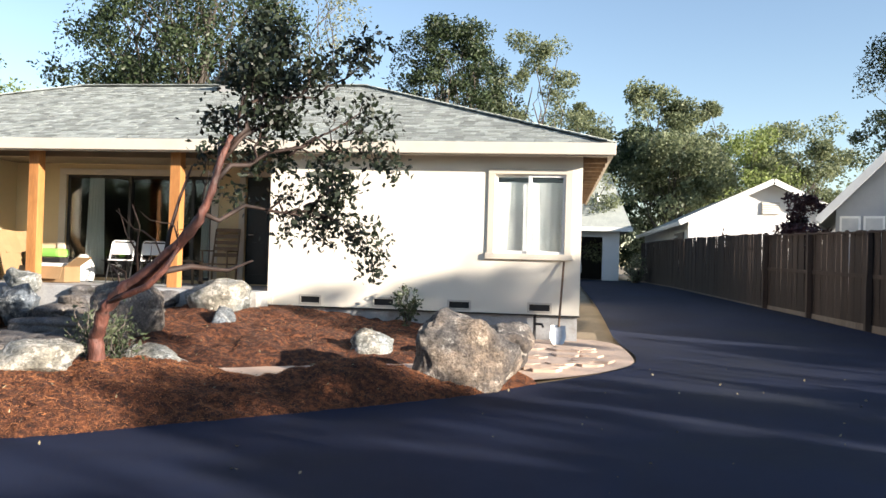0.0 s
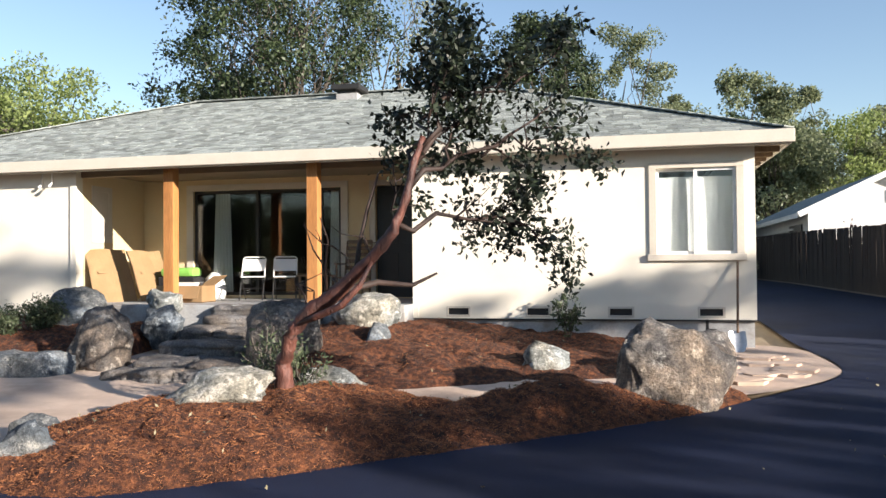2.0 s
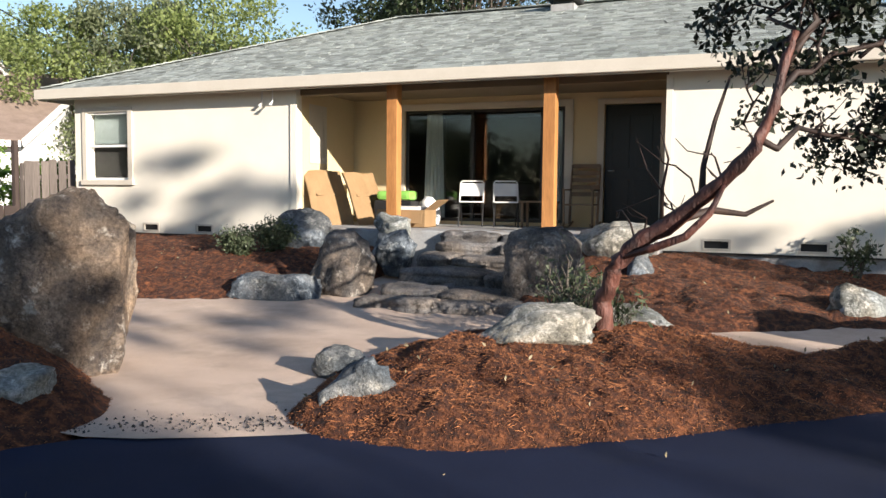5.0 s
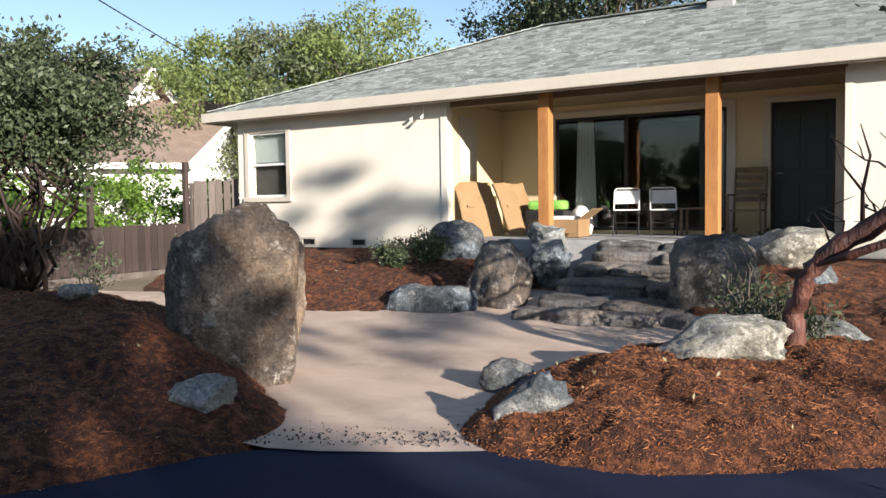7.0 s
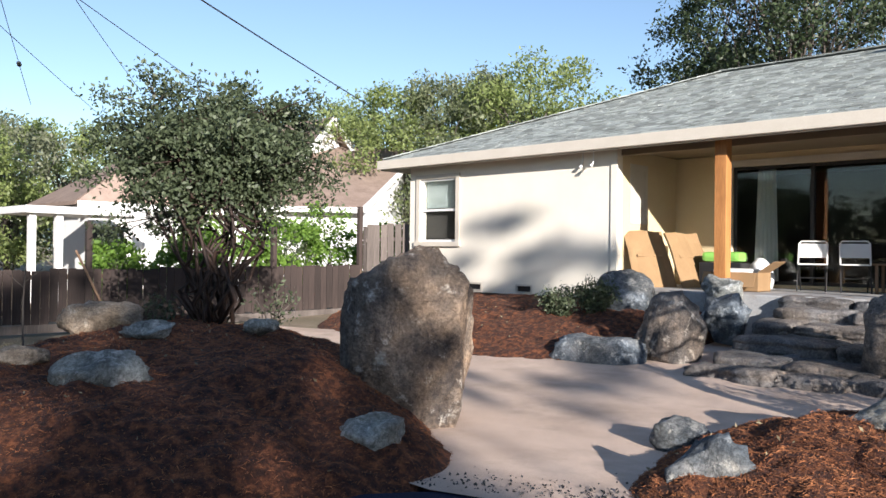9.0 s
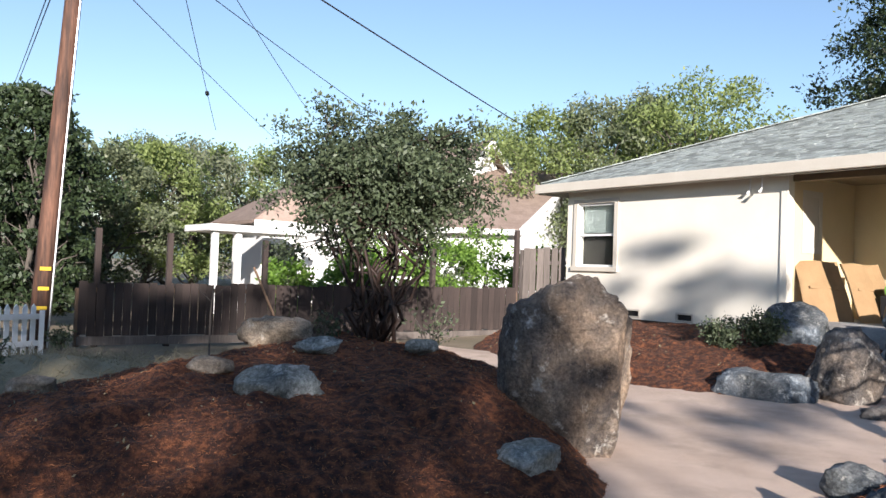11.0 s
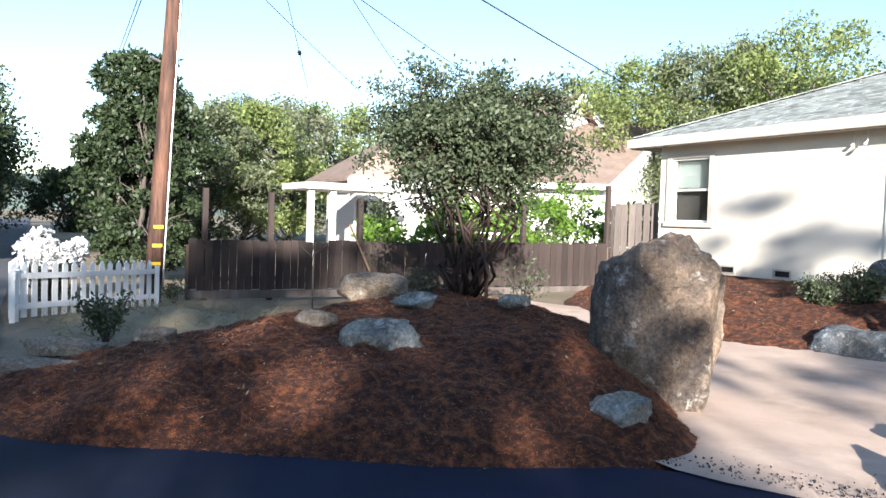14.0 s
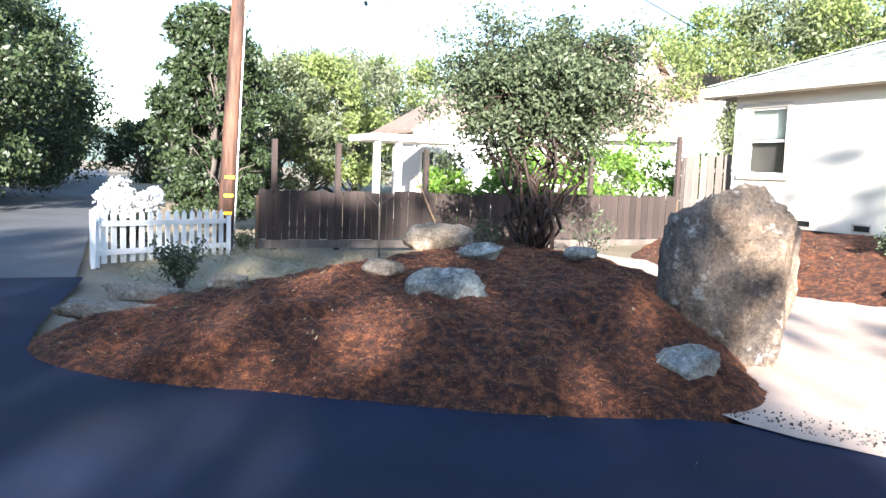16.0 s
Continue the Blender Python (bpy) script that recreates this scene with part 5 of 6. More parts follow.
hill.f = [(3 * k + j, 3 * k + 3 + j, 3 * k + 4 + j, 3 * k + 1 + j) for k in range(60) for j in (0, 1)]
HILL = surface("wooded_hill", [(0.3, (0.10, 0.15, 0.13)), (0.7, (0.17, 0.22, 0.18))], 0.02, 0.95, 0.2, 0.6, 2.0)
tagged(link("backdrop", hill, HILL, soft=True), "hazy wooded hills far beyond the lane", "hills", kind="structure")


# ---- fences, pole and wires ----
def board_mesh(name, w, t, h, mat, point=0.0, clip=0.0):
    """A fence board with slightly rounded long edges and, where wanted, a pointed or dog-eared head."""
    e = min(0.012, w * 0.15)
    if point:
        top = [(-w / 2, h - point), (0, h), (w / 2, h - point)]
    elif clip:
        top = [(-w / 2, h - clip), (-w / 2 + clip, h), (w / 2 - clip, h), (w / 2, h - clip)]
    else:
        top = [(-w / 2, h - e), (-w / 2 + e, h), (w / 2 - e, h), (w / 2, h - e)]
    outline = [(w / 2, 0), (-w / 2, 0)] + top
    s = Shape().prism(outline, -t / 2, t / 2, Matrix.Rotation(radians(90), 4, "X"))
    mesh = bpy.data.meshes.new(name)
    mesh.from_pydata(s.v, [], s.f)
    mesh.materials.append(mat)
    return mesh


def place(name, mesh, parent, m, label=""):
    ob = new(name, mesh)
    ob.parent = parent
    ob.matrix_parent_inverse = parent.matrix_basis.inverted()
    ob.matrix_basis = m
    if label:
        ob["label"] = label
    return ob


def fence(name, label, line, step, mesh, rails, posts, post_h, rail_mat, seed, lift=0.0, post_w=0.09, jitter=0.012, board="board", side=1, kick=0.0, group="", cap=False):
    """Boards along a line of places, on rails between posts."""
    rng = np.random.default_rng(seed)
    root = thing(name, (line[0][0], line[0][1], line[0][2]), label, "fence", group)
    for (ax, ay, az), (bx, by, bz) in zip(line, line[1:]):
        L = math.hypot(bx - ax, by - ay)
        yaw = math.atan2(by - ay, bx - ax)
        nx, ny = -math.sin(yaw) * side, math.cos(yaw) * side
        n = max(1, int(L / step))
        for k in range(n):
            u = (k + 0.5) / n
            m = Matrix.Translation((ax + (bx - ax) * u, ay + (by - ay) * u, az + (bz - az) * u + lift + rng.normal() * jitter)) @ Euler((rng.normal() * 0.006, rng.normal() * 0.006, yaw + rng.normal() * 0.02)).to_matrix().to_4x4()
            place(board, mesh, root, m)
        for h in rails:
            link("rail", Shape().beam((ax + nx * 0.04, ay + ny * 0.04, az + h), (bx + nx * 0.04, by + ny * 0.04, bz + h), 0.04, 0.085), rail_mat, root)
        if kick:
            link("kickboard", Shape().beam((ax, ay, az + kick / 2 - 0.02), (bx, by, bz + kick / 2 - 0.02), 0.045, kick), FENCE_GREY, root, "tan kickboard")
        if cap:
            link("cap_rail", Shape().beam((ax + nx * 0.03, ay + ny * 0.03, az + post_h + 0.02), (bx + nx * 0.03, by + ny * 0.03, bz + post_h + 0.02), 0.12, 0.035), rail_mat, root)
        for k in range(posts + 1):
            u = k / posts
            px, py, pz = ax + (bx - ax) * u + nx * 0.09, ay + (by - ay) * u + ny * 0.09, az + (bz - az) * u
            link("post", Shape().box(px - post_w / 2, px + post_w / 2, py - post_w / 2, py + post_w / 2, pz - 0.05, pz + post_h), rail_mat, root)
    return root


dark_board = board_mesh("board", 0.138, 0.018, 0.94, FENCE)
fence("board_fence", "low dark weathered board fence along the property line", [(-16.85, 3.45, 0.0), (-16.2, 7.9, 0.05), (-15.6, 12.35, 0.12)], 0.142, dark_board, (0.35, 0.95), 3, 0.98, FENCE_POST, 3, lift=0.14, side=1, kick=0.15)
for x, y, h in ((-16.78, 3.75, 2.05), (-16.6, 4.95, 2.02), (-16.35, 6.7, 1.98), (-15.85, 10.3, 1.98), (-15.58, 12.4, 2.5)):
    post = thing("tall_post", (x - 0.12, y, 0), "tall weathered wooden post standing above the fence", "post", "tall fence posts")
    link("shaft", Shape().box(x - 0.17, x - 0.07, y - 0.05, y + 0.05, -0.05, h), FENCE, post, bevel=0.006)
grey_board = board_mesh("board", 0.14, 0.02, 1.95, FENCE_GREY)
fence("side_fence", "tall grey board fence beside the house corner", [(-15.55, 12.45, 0.15), (-14.75, 13.25, 0.2)], 0.145, grey_board, (0.5, 1.6), 1, 1.9, FENCE_GREY, 4, side=1, kick=0.0)
tall_board = board_mesh("board", 0.14, 0.02, 2.05, FENCE, clip=0.02)
fence("back_fence", "tall dark board fence along the drive", [(7.62, 22.2, 0.45), (7.0, 33.0, 0.63), (6.5, 43.5, 0.7)], 0.145, tall_board, (0.5, 1.7), 5, 2.0, FENCE, 5, lift=0.06, side=-1, kick=0.12)
fence("panel_fence", "dark board fence with rails showing beside the drive", [(8.9, 12.2, 0.3), (8.23, 16.7, 0.36), (7.62, 22.2, 0.47)], 0.145, tall_board, (1.12,), 2, 2.0, FENCE, 6, lift=0.0, side=1, kick=0.16, cap=True, post_w=0.11)
picket = board_mesh("picket", 0.095, 0.02, 0.80, WHITE, point=0.06)
fence("picket_fence", "white painted picket fence at the corner of the lane", [(-16.15, 2.72, -0.06), (-14.35, 0.50, 0.0)], 0.172, picket, (0.17, 0.60), 1, 0.7, WHITE, 7, side=1, board="picket", post_w=0.07, jitter=0.003)
fence("picket_fence", "white painted picket fence running along the lane", [(-14.42, 0.52, 0.0), (-18.2, 0.85, 0.0)], 0.172, picket, (0.17, 0.60), 2, 0.7, WHITE, 8, side=-1, board="picket", post_w=0.07, jitter=0.003)

pole = thing("utility_pole", (-17.0, 2.88, 0), "tall round brown wooden utility pole", "utility pole")
link("shaft", Shape().tube([(-17.0, 2.86, -0.1), (-17.0, 2.95, 2.0), (-17.0, 3.12, 5.2), (-17.0, 3.5, 12.9)], [0.165, 0.155, 0.14, 0.115], 18), POLE, pole, soft=True)
for z in (0.63, 0.96, 1.30):
    yy = 2.86 + 0.05 * z
    link("tag", Shape().box(-16.855, -16.835, yy - 0.10, yy + 0.07, z - 0.03, z + 0.03), YELLOW, pole, "small yellow tag")
link("bracket", Shape().beam((-17.0, 2.9, 4.3), (-16.9, 2.72, 4.35), 0.04, 0.04), STEEL, pole)
link("conduit", Shape().tube([(-16.89, 3.0, -0.05), (-16.9, 3.12, 3.0), (-16.91, 3.40, 9.0)], 0.018, 8), STEEL, pole)
link("crossarm", Shape().beam((-17.0, 2.4, 12.4), (-17.0, 4.6, 12.4), 0.1, 0.12), POLE, pole)


def wire(label, a, b, sag, r=0.012):
    a, b = Vector(a), Vector(b)
    pts = []
    for k in range(25):
        u = k / 24
        p = a.lerp(b, u)
        p.z -= sag * 4 * u * (1 - u)
        pts.append(p)
    return tagged(link("overhead_wire", Shape().tube(pts, r, 6), WIRE, pole), label)


def on(a, b, k):
    """The place k times as far from a as b."""
    return tuple(Vector(a).lerp(Vector(b), k))


TOP = (-17.0, 3.46, 12.4)
wire("thick black service cable", (-17.0, 3.3, 8.72), on((-17.0, 3.3, 8.72), (-27.3, 21.7, 8.0), 1.6), 0.12, 0.022)
wire("thin black wire", (-17.0, 3.37, 10.18), on((-17.0, 3.37, 10.18), (-42.9, 19.2, 11.0), 1.2), 0.15, 0.016)
wire("thin black wire", (-17.0, 3.25, 7.8), on((-17.0, 3.25, 7.8), (-28.4, 14.7, 7.95), 1.7), 0.1, 0.012)
wire("thin black wire", TOP, on(TOP, (-44.6, 14.7, 10.6), 1.3), 0.1, 0.016)
wire("thin black wire", (-17.0, 3.2, 7.0), on((-17.0, 3.2, 7.0), (-30.0, 10.9, 7.45), 1.8), 0.05, 0.010)
wire("thin black wire", (-17.0, 3.2, 7.4), on((-17.0, 3.2, 7.4), (-60.5, 6.9, 11.0), 1.8), 0.2, 0.016)
wire("thin black wire", (-17.0, 3.2, 7.7), on((-17.0, 3.2, 7.7), (-60.5, 7.0, 11.9), 1.8), 0.2, 0.016)
splice = Vector(on(TOP, (-44.6, 14.7, 10.6), 0.99)) - Vector((0, 0, 0.08))
link("splice", Shape().tube([splice + Vector((0.16, -0.08, 0.05)), splice + Vector((0.08, -0.04, 0.03)), splice + Vector((-0.08, 0.04, -0.03)), splice + Vector((-0.16, 0.08, -0.05))], [0.04, 0.11, 0.11, 0.04], 8), BLACK, pole, "black cable splice")

stake = thing("sapling", (-10.9, 3.75, top_of(-10.9, 3.75)), "thin bare sapling tied to a stake on the mound", "sapling")
z0 = top_of(-10.9, 3.75)
link("stem", Shape().tube([(-10.9, 3.75, z0 - 0.05), (-10.92, 3.75, z0 + 0.5), (-10.88, 3.76, z0 + 0.85)], [0.012, 0.010, 0.006], 6), BARK, stake)
link("twig", Shape().tube([(-10.9, 3.75, z0 + 0.7), (-10.8, 3.9, z0 + 0.85)], 0.004, 5), BARK, stake)
link("twig", Shape().tube([(-10.9, 3.75, z0 + 0.65), (-11.0, 3.6, z0 + 0.82)], 0.004, 5), BARK, stake)
tool = thing("leaning_pole", (-15.9, 6.6, 0.05), "pale wooden pole leaning on the board fence", "pole")
link("shaft", Shape().tube([(-15.75, 6.9, 0.0), (-16.28, 6.4, 1.45)], 0.022, 8), FENCE_POST, tool)

# dry grass between the mound and the fence
rng = np.random.default_rng(91)
gx, gy = rng.uniform(-15.9, -10.6, 9000), rng.uniform(0.9, 5.5, 9000)
heap = np.exp(-((gx + 13.7) ** 2 / 1.2 + (gy - 2.5) ** 2 / 1.4))
ok = (sdf(BEDS["mound"], gx, gy) < 0.05) & (rng.uniform(size=9000) < 0.15 + heap)
gx, gy, heap = gx[ok], gy[ok], heap[ok]
C = np.stack([gx, gy, base_height(gx, gy) - 0.07 + heap * 0.19], axis=1)
d = rng.normal(size=(len(C), 3)) * np.array([0.7, 0.7, 0.25]) + np.array([0, 0, 0.35])
d /= np.linalg.norm(d, axis=1)[:, None]
s = np.cross(d, rng.normal(size=(len(C), 3)))
s /= np.linalg.norm(s, axis=1)[:, None]
L = rng.uniform(0.08, 0.3, (len(C), 1))
tagged(cloud("dry_grass", np.stack([C - s * 0.005, C + s * 0.005, C + d * L + s * 0.002, C + d * L - s * 0.002], axis=1), STRAW), "dry straw-coloured grass heaped beside the mound", "dry grass", kind="stuff")
heap_mesh = height_sheet("straw_heap", np.arange(-15.9, -10.9, 0.12), np.arange(0.9, 5.0, 0.12), lambda X, Y: base_height(X, Y) - 0.1 + 0.28 * np.exp(-((X + 13.7) ** 2 / 1.2 + (Y - 2.5) ** 2 / 1.4)) + wavy(X, Y, 0.03, 7.0), STRAW)
tagged(heap_mesh, "low heap of dry straw and soil", "straw heap", kind="structure")


# ---- porch things ----
def folding_chair(at, turn):
    """A steel folding chair: two bent tube frames, a seat pan and a back panel."""
    x, y, z = at
    root = thing("folding_chair", at, "white steel folding chair with black legs on the porch", "chair", "folding chairs")
    for sx in (-0.215, 0.215):
        link("front_leg", Shape().tube([(x + sx, y - 0.24, z), (x + sx, y + 0.0, z + 0.43)], 0.012, 8), BLACK, root, "black steel leg")
        link("back_frame", Shape().tube([(x + sx, y + 0.0, z + 0.43), (x + sx, y + 0.10, z + 0.62), (x + sx, y + 0.20, z + 0.78)], 0.013, 8), WHITE, root)
        link("rear_leg", Shape().tube([(x + sx * 0.88, y + 0.25, z), (x + sx * 0.88, y - 0.14, z + 0.43)], 0.011, 8), BLACK, root, "black steel leg")
    link("seat", Shape().box(x - 0.2, x + 0.2, y - 0.2, y + 0.17, z + 0.43, z + 0.452), WHITE, root, "white steel seat", bevel=0.009)
    back = Shape()
    for k in range(9):
        u = k / 8 - 0.5
        dy = 0.03 * (1 - 4 * u * u)
        for h in (0.55, 0.78):
            for t in (0, 0.012):
                back.v.append((x + u * 0.43, y + 0.11 + (h - 0.55) * 0.42 + dy + t, z + h))
    for k in range(8):
        i = 4 * k
        back.f += [(i, i + 4, i + 6, i + 2), (i + 1, i + 3, i + 7, i + 5), (i + 2, i + 6, i + 7, i + 3), (i, i + 1, i + 5, i + 4)]
    back.f += [(0, 2, 3, 1), (32, 33, 35, 34)]
    link("backrest", back, WHITE, root, "white curved back panel", bevel=0.004)
    link("top_rail", Shape().tube([(x - 0.215, y + 0.2, z + 0.78), (x - 0.18, y + 0.215, z + 0.82), (x + 0.18, y + 0.215, z + 0.82), (x + 0.215, y + 0.2, z + 0.78)], 0.012, 8), WHITE, root)
    link("crossbar", Shape().tube([(x - 0.2, y - 0.12, z + 0.22), (x + 0.2, y - 0.12, z + 0.22)], 0.008, 6), BLACK, root)
    root.matrix_basis = Matrix.Translation(at) @ Matrix.Rotation(radians(turn), 4, "Z")
    return root


chair = folding_chair((-6.60, 14.35, FLOOR), 16)
copy_thing(chair, Matrix.Translation((-5.96, 14.40, FLOOR)) @ Matrix.Rotation(radians(20), 4, "Z"))


def sheet_of_card(label, foot, width, height, lean, turn, seed):
    rng = np.random.default_rng(seed)
    root = thing("cardboard_sheet", foot, label, "cardboard", "flattened cartons")
    s = Shape()
    n = 6
    for i in range(n + 1):
        for j in range(n + 1):
            w = 0.025 * math.sin(i * 1.3 + seed) + 0.02 * math.sin(j * 1.1 + i * 0.4)
            s.v.append(((i / n - 0.5) * width, w, j / n * height))
    m = n + 1
    s.f = [(i * m + j, (i + 1) * m + j, (i + 1) * m + j + 1, i * m + j + 1) for i in range(n) for j in range(n)]
    k = len(s.v)
    s.v += [(x, y + 0.012, z) for x, y, z in s.v]
    s.f += [tuple(reversed([q + k for q in f])) for f in s.f[: n * n]]
    rot = Matrix.Translation(foot) @ Matrix.Rotation(radians(turn), 4, "Z") @ Matrix.Rotation(radians(-lean), 4, "X")
    s.v = [tuple(rot @ Vector(p)) for p in s.v]
    link("panel", s, CARDBOARD, root)
    flap = Shape().box(-width * 0.32, width * 0.32, -0.035, -0.022, height * 0.52, height * 0.56, rot)
    link("fold", flap, CARDBOARD, root)


sheet_of_card("flattened brown cardboard carton leaning on the porch wall", (-8.80, 13.30, FLOOR), 0.80, 1.12, 27, 62, 1)
sheet_of_card("torn flattened cardboard carton leaning beside another", (-8.28, 13.85, FLOOR), 0.72, 1.12, 30, 66, 2)
box_thing = thing("cardboard_box", (-7.35, 13.35, FLOOR), "open brown cardboard box on the porch floor", "box")
bx0, bx1, by0, by1 = -7.85, -6.98, 13.1, 13.6
body = walls(Shape(), bx0, bx1, by0, by0 + 0.012, FLOOR, FLOOR + 0.30)
body.box(bx0, bx1, by1 - 0.012, by1, FLOOR, FLOOR + 0.30).box(bx0, bx0 + 0.012, by0 + 0.013, by1 - 0.013, FLOOR, FLOOR + 0.30).box(bx1 - 0.012, bx1, by0 + 0.013, by1 - 0.013, FLOOR, FLOOR + 0.30).box(bx0, bx1, by0, by1, FLOOR + 0.002, FLOOR + 0.012)
link("body", body, CARDBOARD, box_thing)
link("flap", Shape().box(0, 0.3, 0, 0.48, 0, 0.01, Matrix.Translation((bx1, by0, FLOOR + 0.30)) @ Matrix.Rotation(radians(-35), 4, "Y")), CARDBOARD, box_thing)
link("flap", Shape().box(-0.02, 0.84, -0.24, 0, 0, 0.01, Matrix.Translation((bx0, by0, FLOOR + 0.30)) @ Matrix.Rotation(radians(70), 4, "X")), CARDBOARD, box_thing)
link("lining", Shape().box(bx0 + 0.1, bx1 - 0.12, by0 + 0.05, by1 - 0.05, FLOOR + 0.15, FLOOR + 0.36), WHITE, box_thing, "white packing bag", bevel=0.05)
crate = thing("storage_crate", (-7.95, 14.1, FLOOR), "black crate with a bright green bag on top", "crate")
link("body", walls(Shape(), -8.35, -7.6, 13.9, 14.3, FLOOR, FLOOR + 0.45), BLACK, crate, bevel=0.02)
link("bag", Shape().box(-8.3, -7.62, 13.88, 14.28, FLOOR + 0.455, FLOOR + 0.63), GREEN_PLASTIC, crate, "bright green plastic bag", bevel=0.07)
bag = thing("white_bag", (-7.55, 14.5, FLOOR), "white plastic bag standing by the glass door", "bag")
link("body", Shape().tube([(-7.55, 14.6, FLOOR), (-7.53, 14.6, FLOOR + 0.2), (-7.56, 14.6, FLOOR + 0.4), (-7.55, 14.62, FLOOR + 0.52)], [0.2, 0.22, 0.18, 0.07], 12), WHITE, bag, soft=True)
bench = thing("low_table", (-5.35, 14.5, FLOOR), "small dark wooden table beside the glass door", "table")
link("tabletop", Shape().box(-5.7, -5.05, 14.3, 14.75, FLOOR + 0.44, FLOOR + 0.47), WOOD, bench, bevel=0.006)
for x in (-5.66, -5.12):
    for y in (14.34, 14.68):
        link("leg", Shape().box(x, x + 0.04, y, y + 0.04, FLOOR, FLOOR + 0.439), WOOD, bench)
rocker = thing("rocking_chair", (-4.62, 14.55, FLOOR), "dark wooden ladder-back rocking chair by the front door", "chair")
for sx in (-0.25, 0.25):
    x = -4.62 + sx
    link("rear_post", Shape().tube([(x, 14.72, FLOOR + 0.06), (x, 14.74, FLOOR + 0.45), (x, 14.88, FLOOR + 1.12)], [0.022, 0.022, 0.014], 8), WOOD, rocker)
    link("front_leg", Shape().tube([(x, 14.28, FLOOR + 0.06), (x, 14.26, FLOOR + 0.66)], 0.02, 8), WOOD, rocker)
    link("arm", Shape().box(x - 0.03, x + 0.03, 14.2, 14.76, FLOOR + 0.66, FLOOR + 0.685), WOOD, rocker, bevel=0.006)
    link("runner", Shape().tube([(x, 14.1, FLOOR + 0.08), (x, 14.35, FLOOR + 0.025), (x, 14.65, FLOOR + 0.025), (x, 14.98, FLOOR + 0.10)], 0.02, 8), WOOD, rocker)
for k in range(5):
    h = 0.56 + 0.125 * k
    y = 14.76 + (h - 0.45) * 0.2
    link("slat", Shape().box(-4.86, -4.38, y, y + 0.014, FLOOR + h, FLOOR + h + 0.075), WOOD, rocker, bevel=0.005)
link("seat", Shape().box(-4.88, -4.36, 14.24, 14.74, FLOOR + 0.40, FLOOR + 0.43), WOOD, rocker, bevel=0.01)
for x in (-9.8, -10.1):
    lamp = thing("eave_light", (x, 12.5, EAVE), "small white flood light under the eave", "lamp", "eave lights")
    link("head", Shape().tube([(x, 12.75 if x > -10 else 12.86, 3.10), (x + 0.03, 12.68 if x > -10 else 12.79, 3.06)], [0.015, 0.03], 10), WHITE, lamp)
    link("arm", Shape().tube([(x, 12.77 if x > -10 else 12.88, 3.10), (x, 12.78 if x > -10 else 12.895, EAVE + 0.06)], 0.012, 6), WHITE, lamp)

# ---- shovel, pipe and apron stones beside the right corner ----
shovel = thing("shovel", (1.95, 12.4, 0.3), "long-handled steel shovel leaning against the house wall", "shovel")
g = top_of(1.95, 12.45)
link("handle", Shape().tube([(1.97, 12.50, g + 0.28), (2.03, 12.86, 1.58)], 0.018, 8), FENCE_POST, shovel)
blade = Shape()
for k in range(7):
    u = k / 6 - 0.5
    for h, w in ((0.0, 0.75), (0.12, 1.0), (0.30, 0.9)):
        blade.v.append((1.96 + u * 0.26 * w, 12.40 + h * 0.28 + 0.05 * (1 - 4 * u * u), g + h + (0.03 if h == 0 and abs(u) > 0.4 else 0)))
blade.f = [(3 * k + r, 3 * k + 3 + r, 3 * k + 4 + r, 3 * k + 1 + r) for k in range(6) for r in (0, 1)]
nb = len(blade.v)
blade.v += [(x, y + 0.008, z) for x, y, z in blade.v]
blade.f += [tuple(reversed([q + nb for q in f])) for f in list(blade.f)]
link("blade", blade, STEEL, shovel, "flat grey steel blade", soft=True)
pipe = thing("hose_bib", (1.6, 12.85, 0.5), "dark pipe and tap on the concrete footing", "pipe")
link("riser", Shape().tube([(1.58, 12.86, 0.25), (1.58, 12.84, 0.66), (1.60, 12.84, 0.70)], 0.025, 8), BLACK, pipe)
link("tap", Shape().tube([(1.58, 12.84, 0.55), (1.70, 12.80, 0.55), (1.72, 12.78, 0.50)], 0.022, 8), BLACK, pipe)
rng = np.random.default_rng(17)
apron = thing("stone_apron", (2.2, 11.0, 0.2), "pinkish flagstones set at the drive's bend", "paving")
for k in range(22):
    x, y = 1.5 + 1.4 * rng.uniform(), 9.9 + 2.3 * rng.uniform()
    if sdf(DRIVE, np.array([[x]]), np.array([[y]]))[0, 0] > -0.35 or sdf(BEDS["island"], np.array([[x]]), np.array([[y]]))[0, 0] > -0.1:
        continue
    r = rng.uniform(0.16, 0.3)
    ring = [(x + r * rng.uniform(0.75, 1.15) * math.cos(a), y + r * rng.uniform(0.6, 0.95) * math.sin(a)) for a in np.linspace(0, 2 * math.pi, 7)[:-1]]
    zz = float(base_height(np.array(x), np.array(y)))
    link("flagstone", Shape().prism(ring, zz - 0.02, zz + 0.042 + rng.uniform(0, 0.010)), GRANITE_PATH, apron)


# ---- neighbouring houses ----
def slope(shape, a, b, c, d, t=0.12):
    """A roof slope with thickness t: a, b along the eave, c, d along the ridge."""
    P = [Vector(p) for p in (a, b, c, d)]
    Q = [p - Vector((0, 0, t)) for p in P]
    return shape.add(P + Q, [(0, 1, 2, 3), (7, 6, 5, 4), (0, 4, 5, 1), (1, 5, 6, 2), (2, 6, 7, 3), (3, 7, 4, 0)])


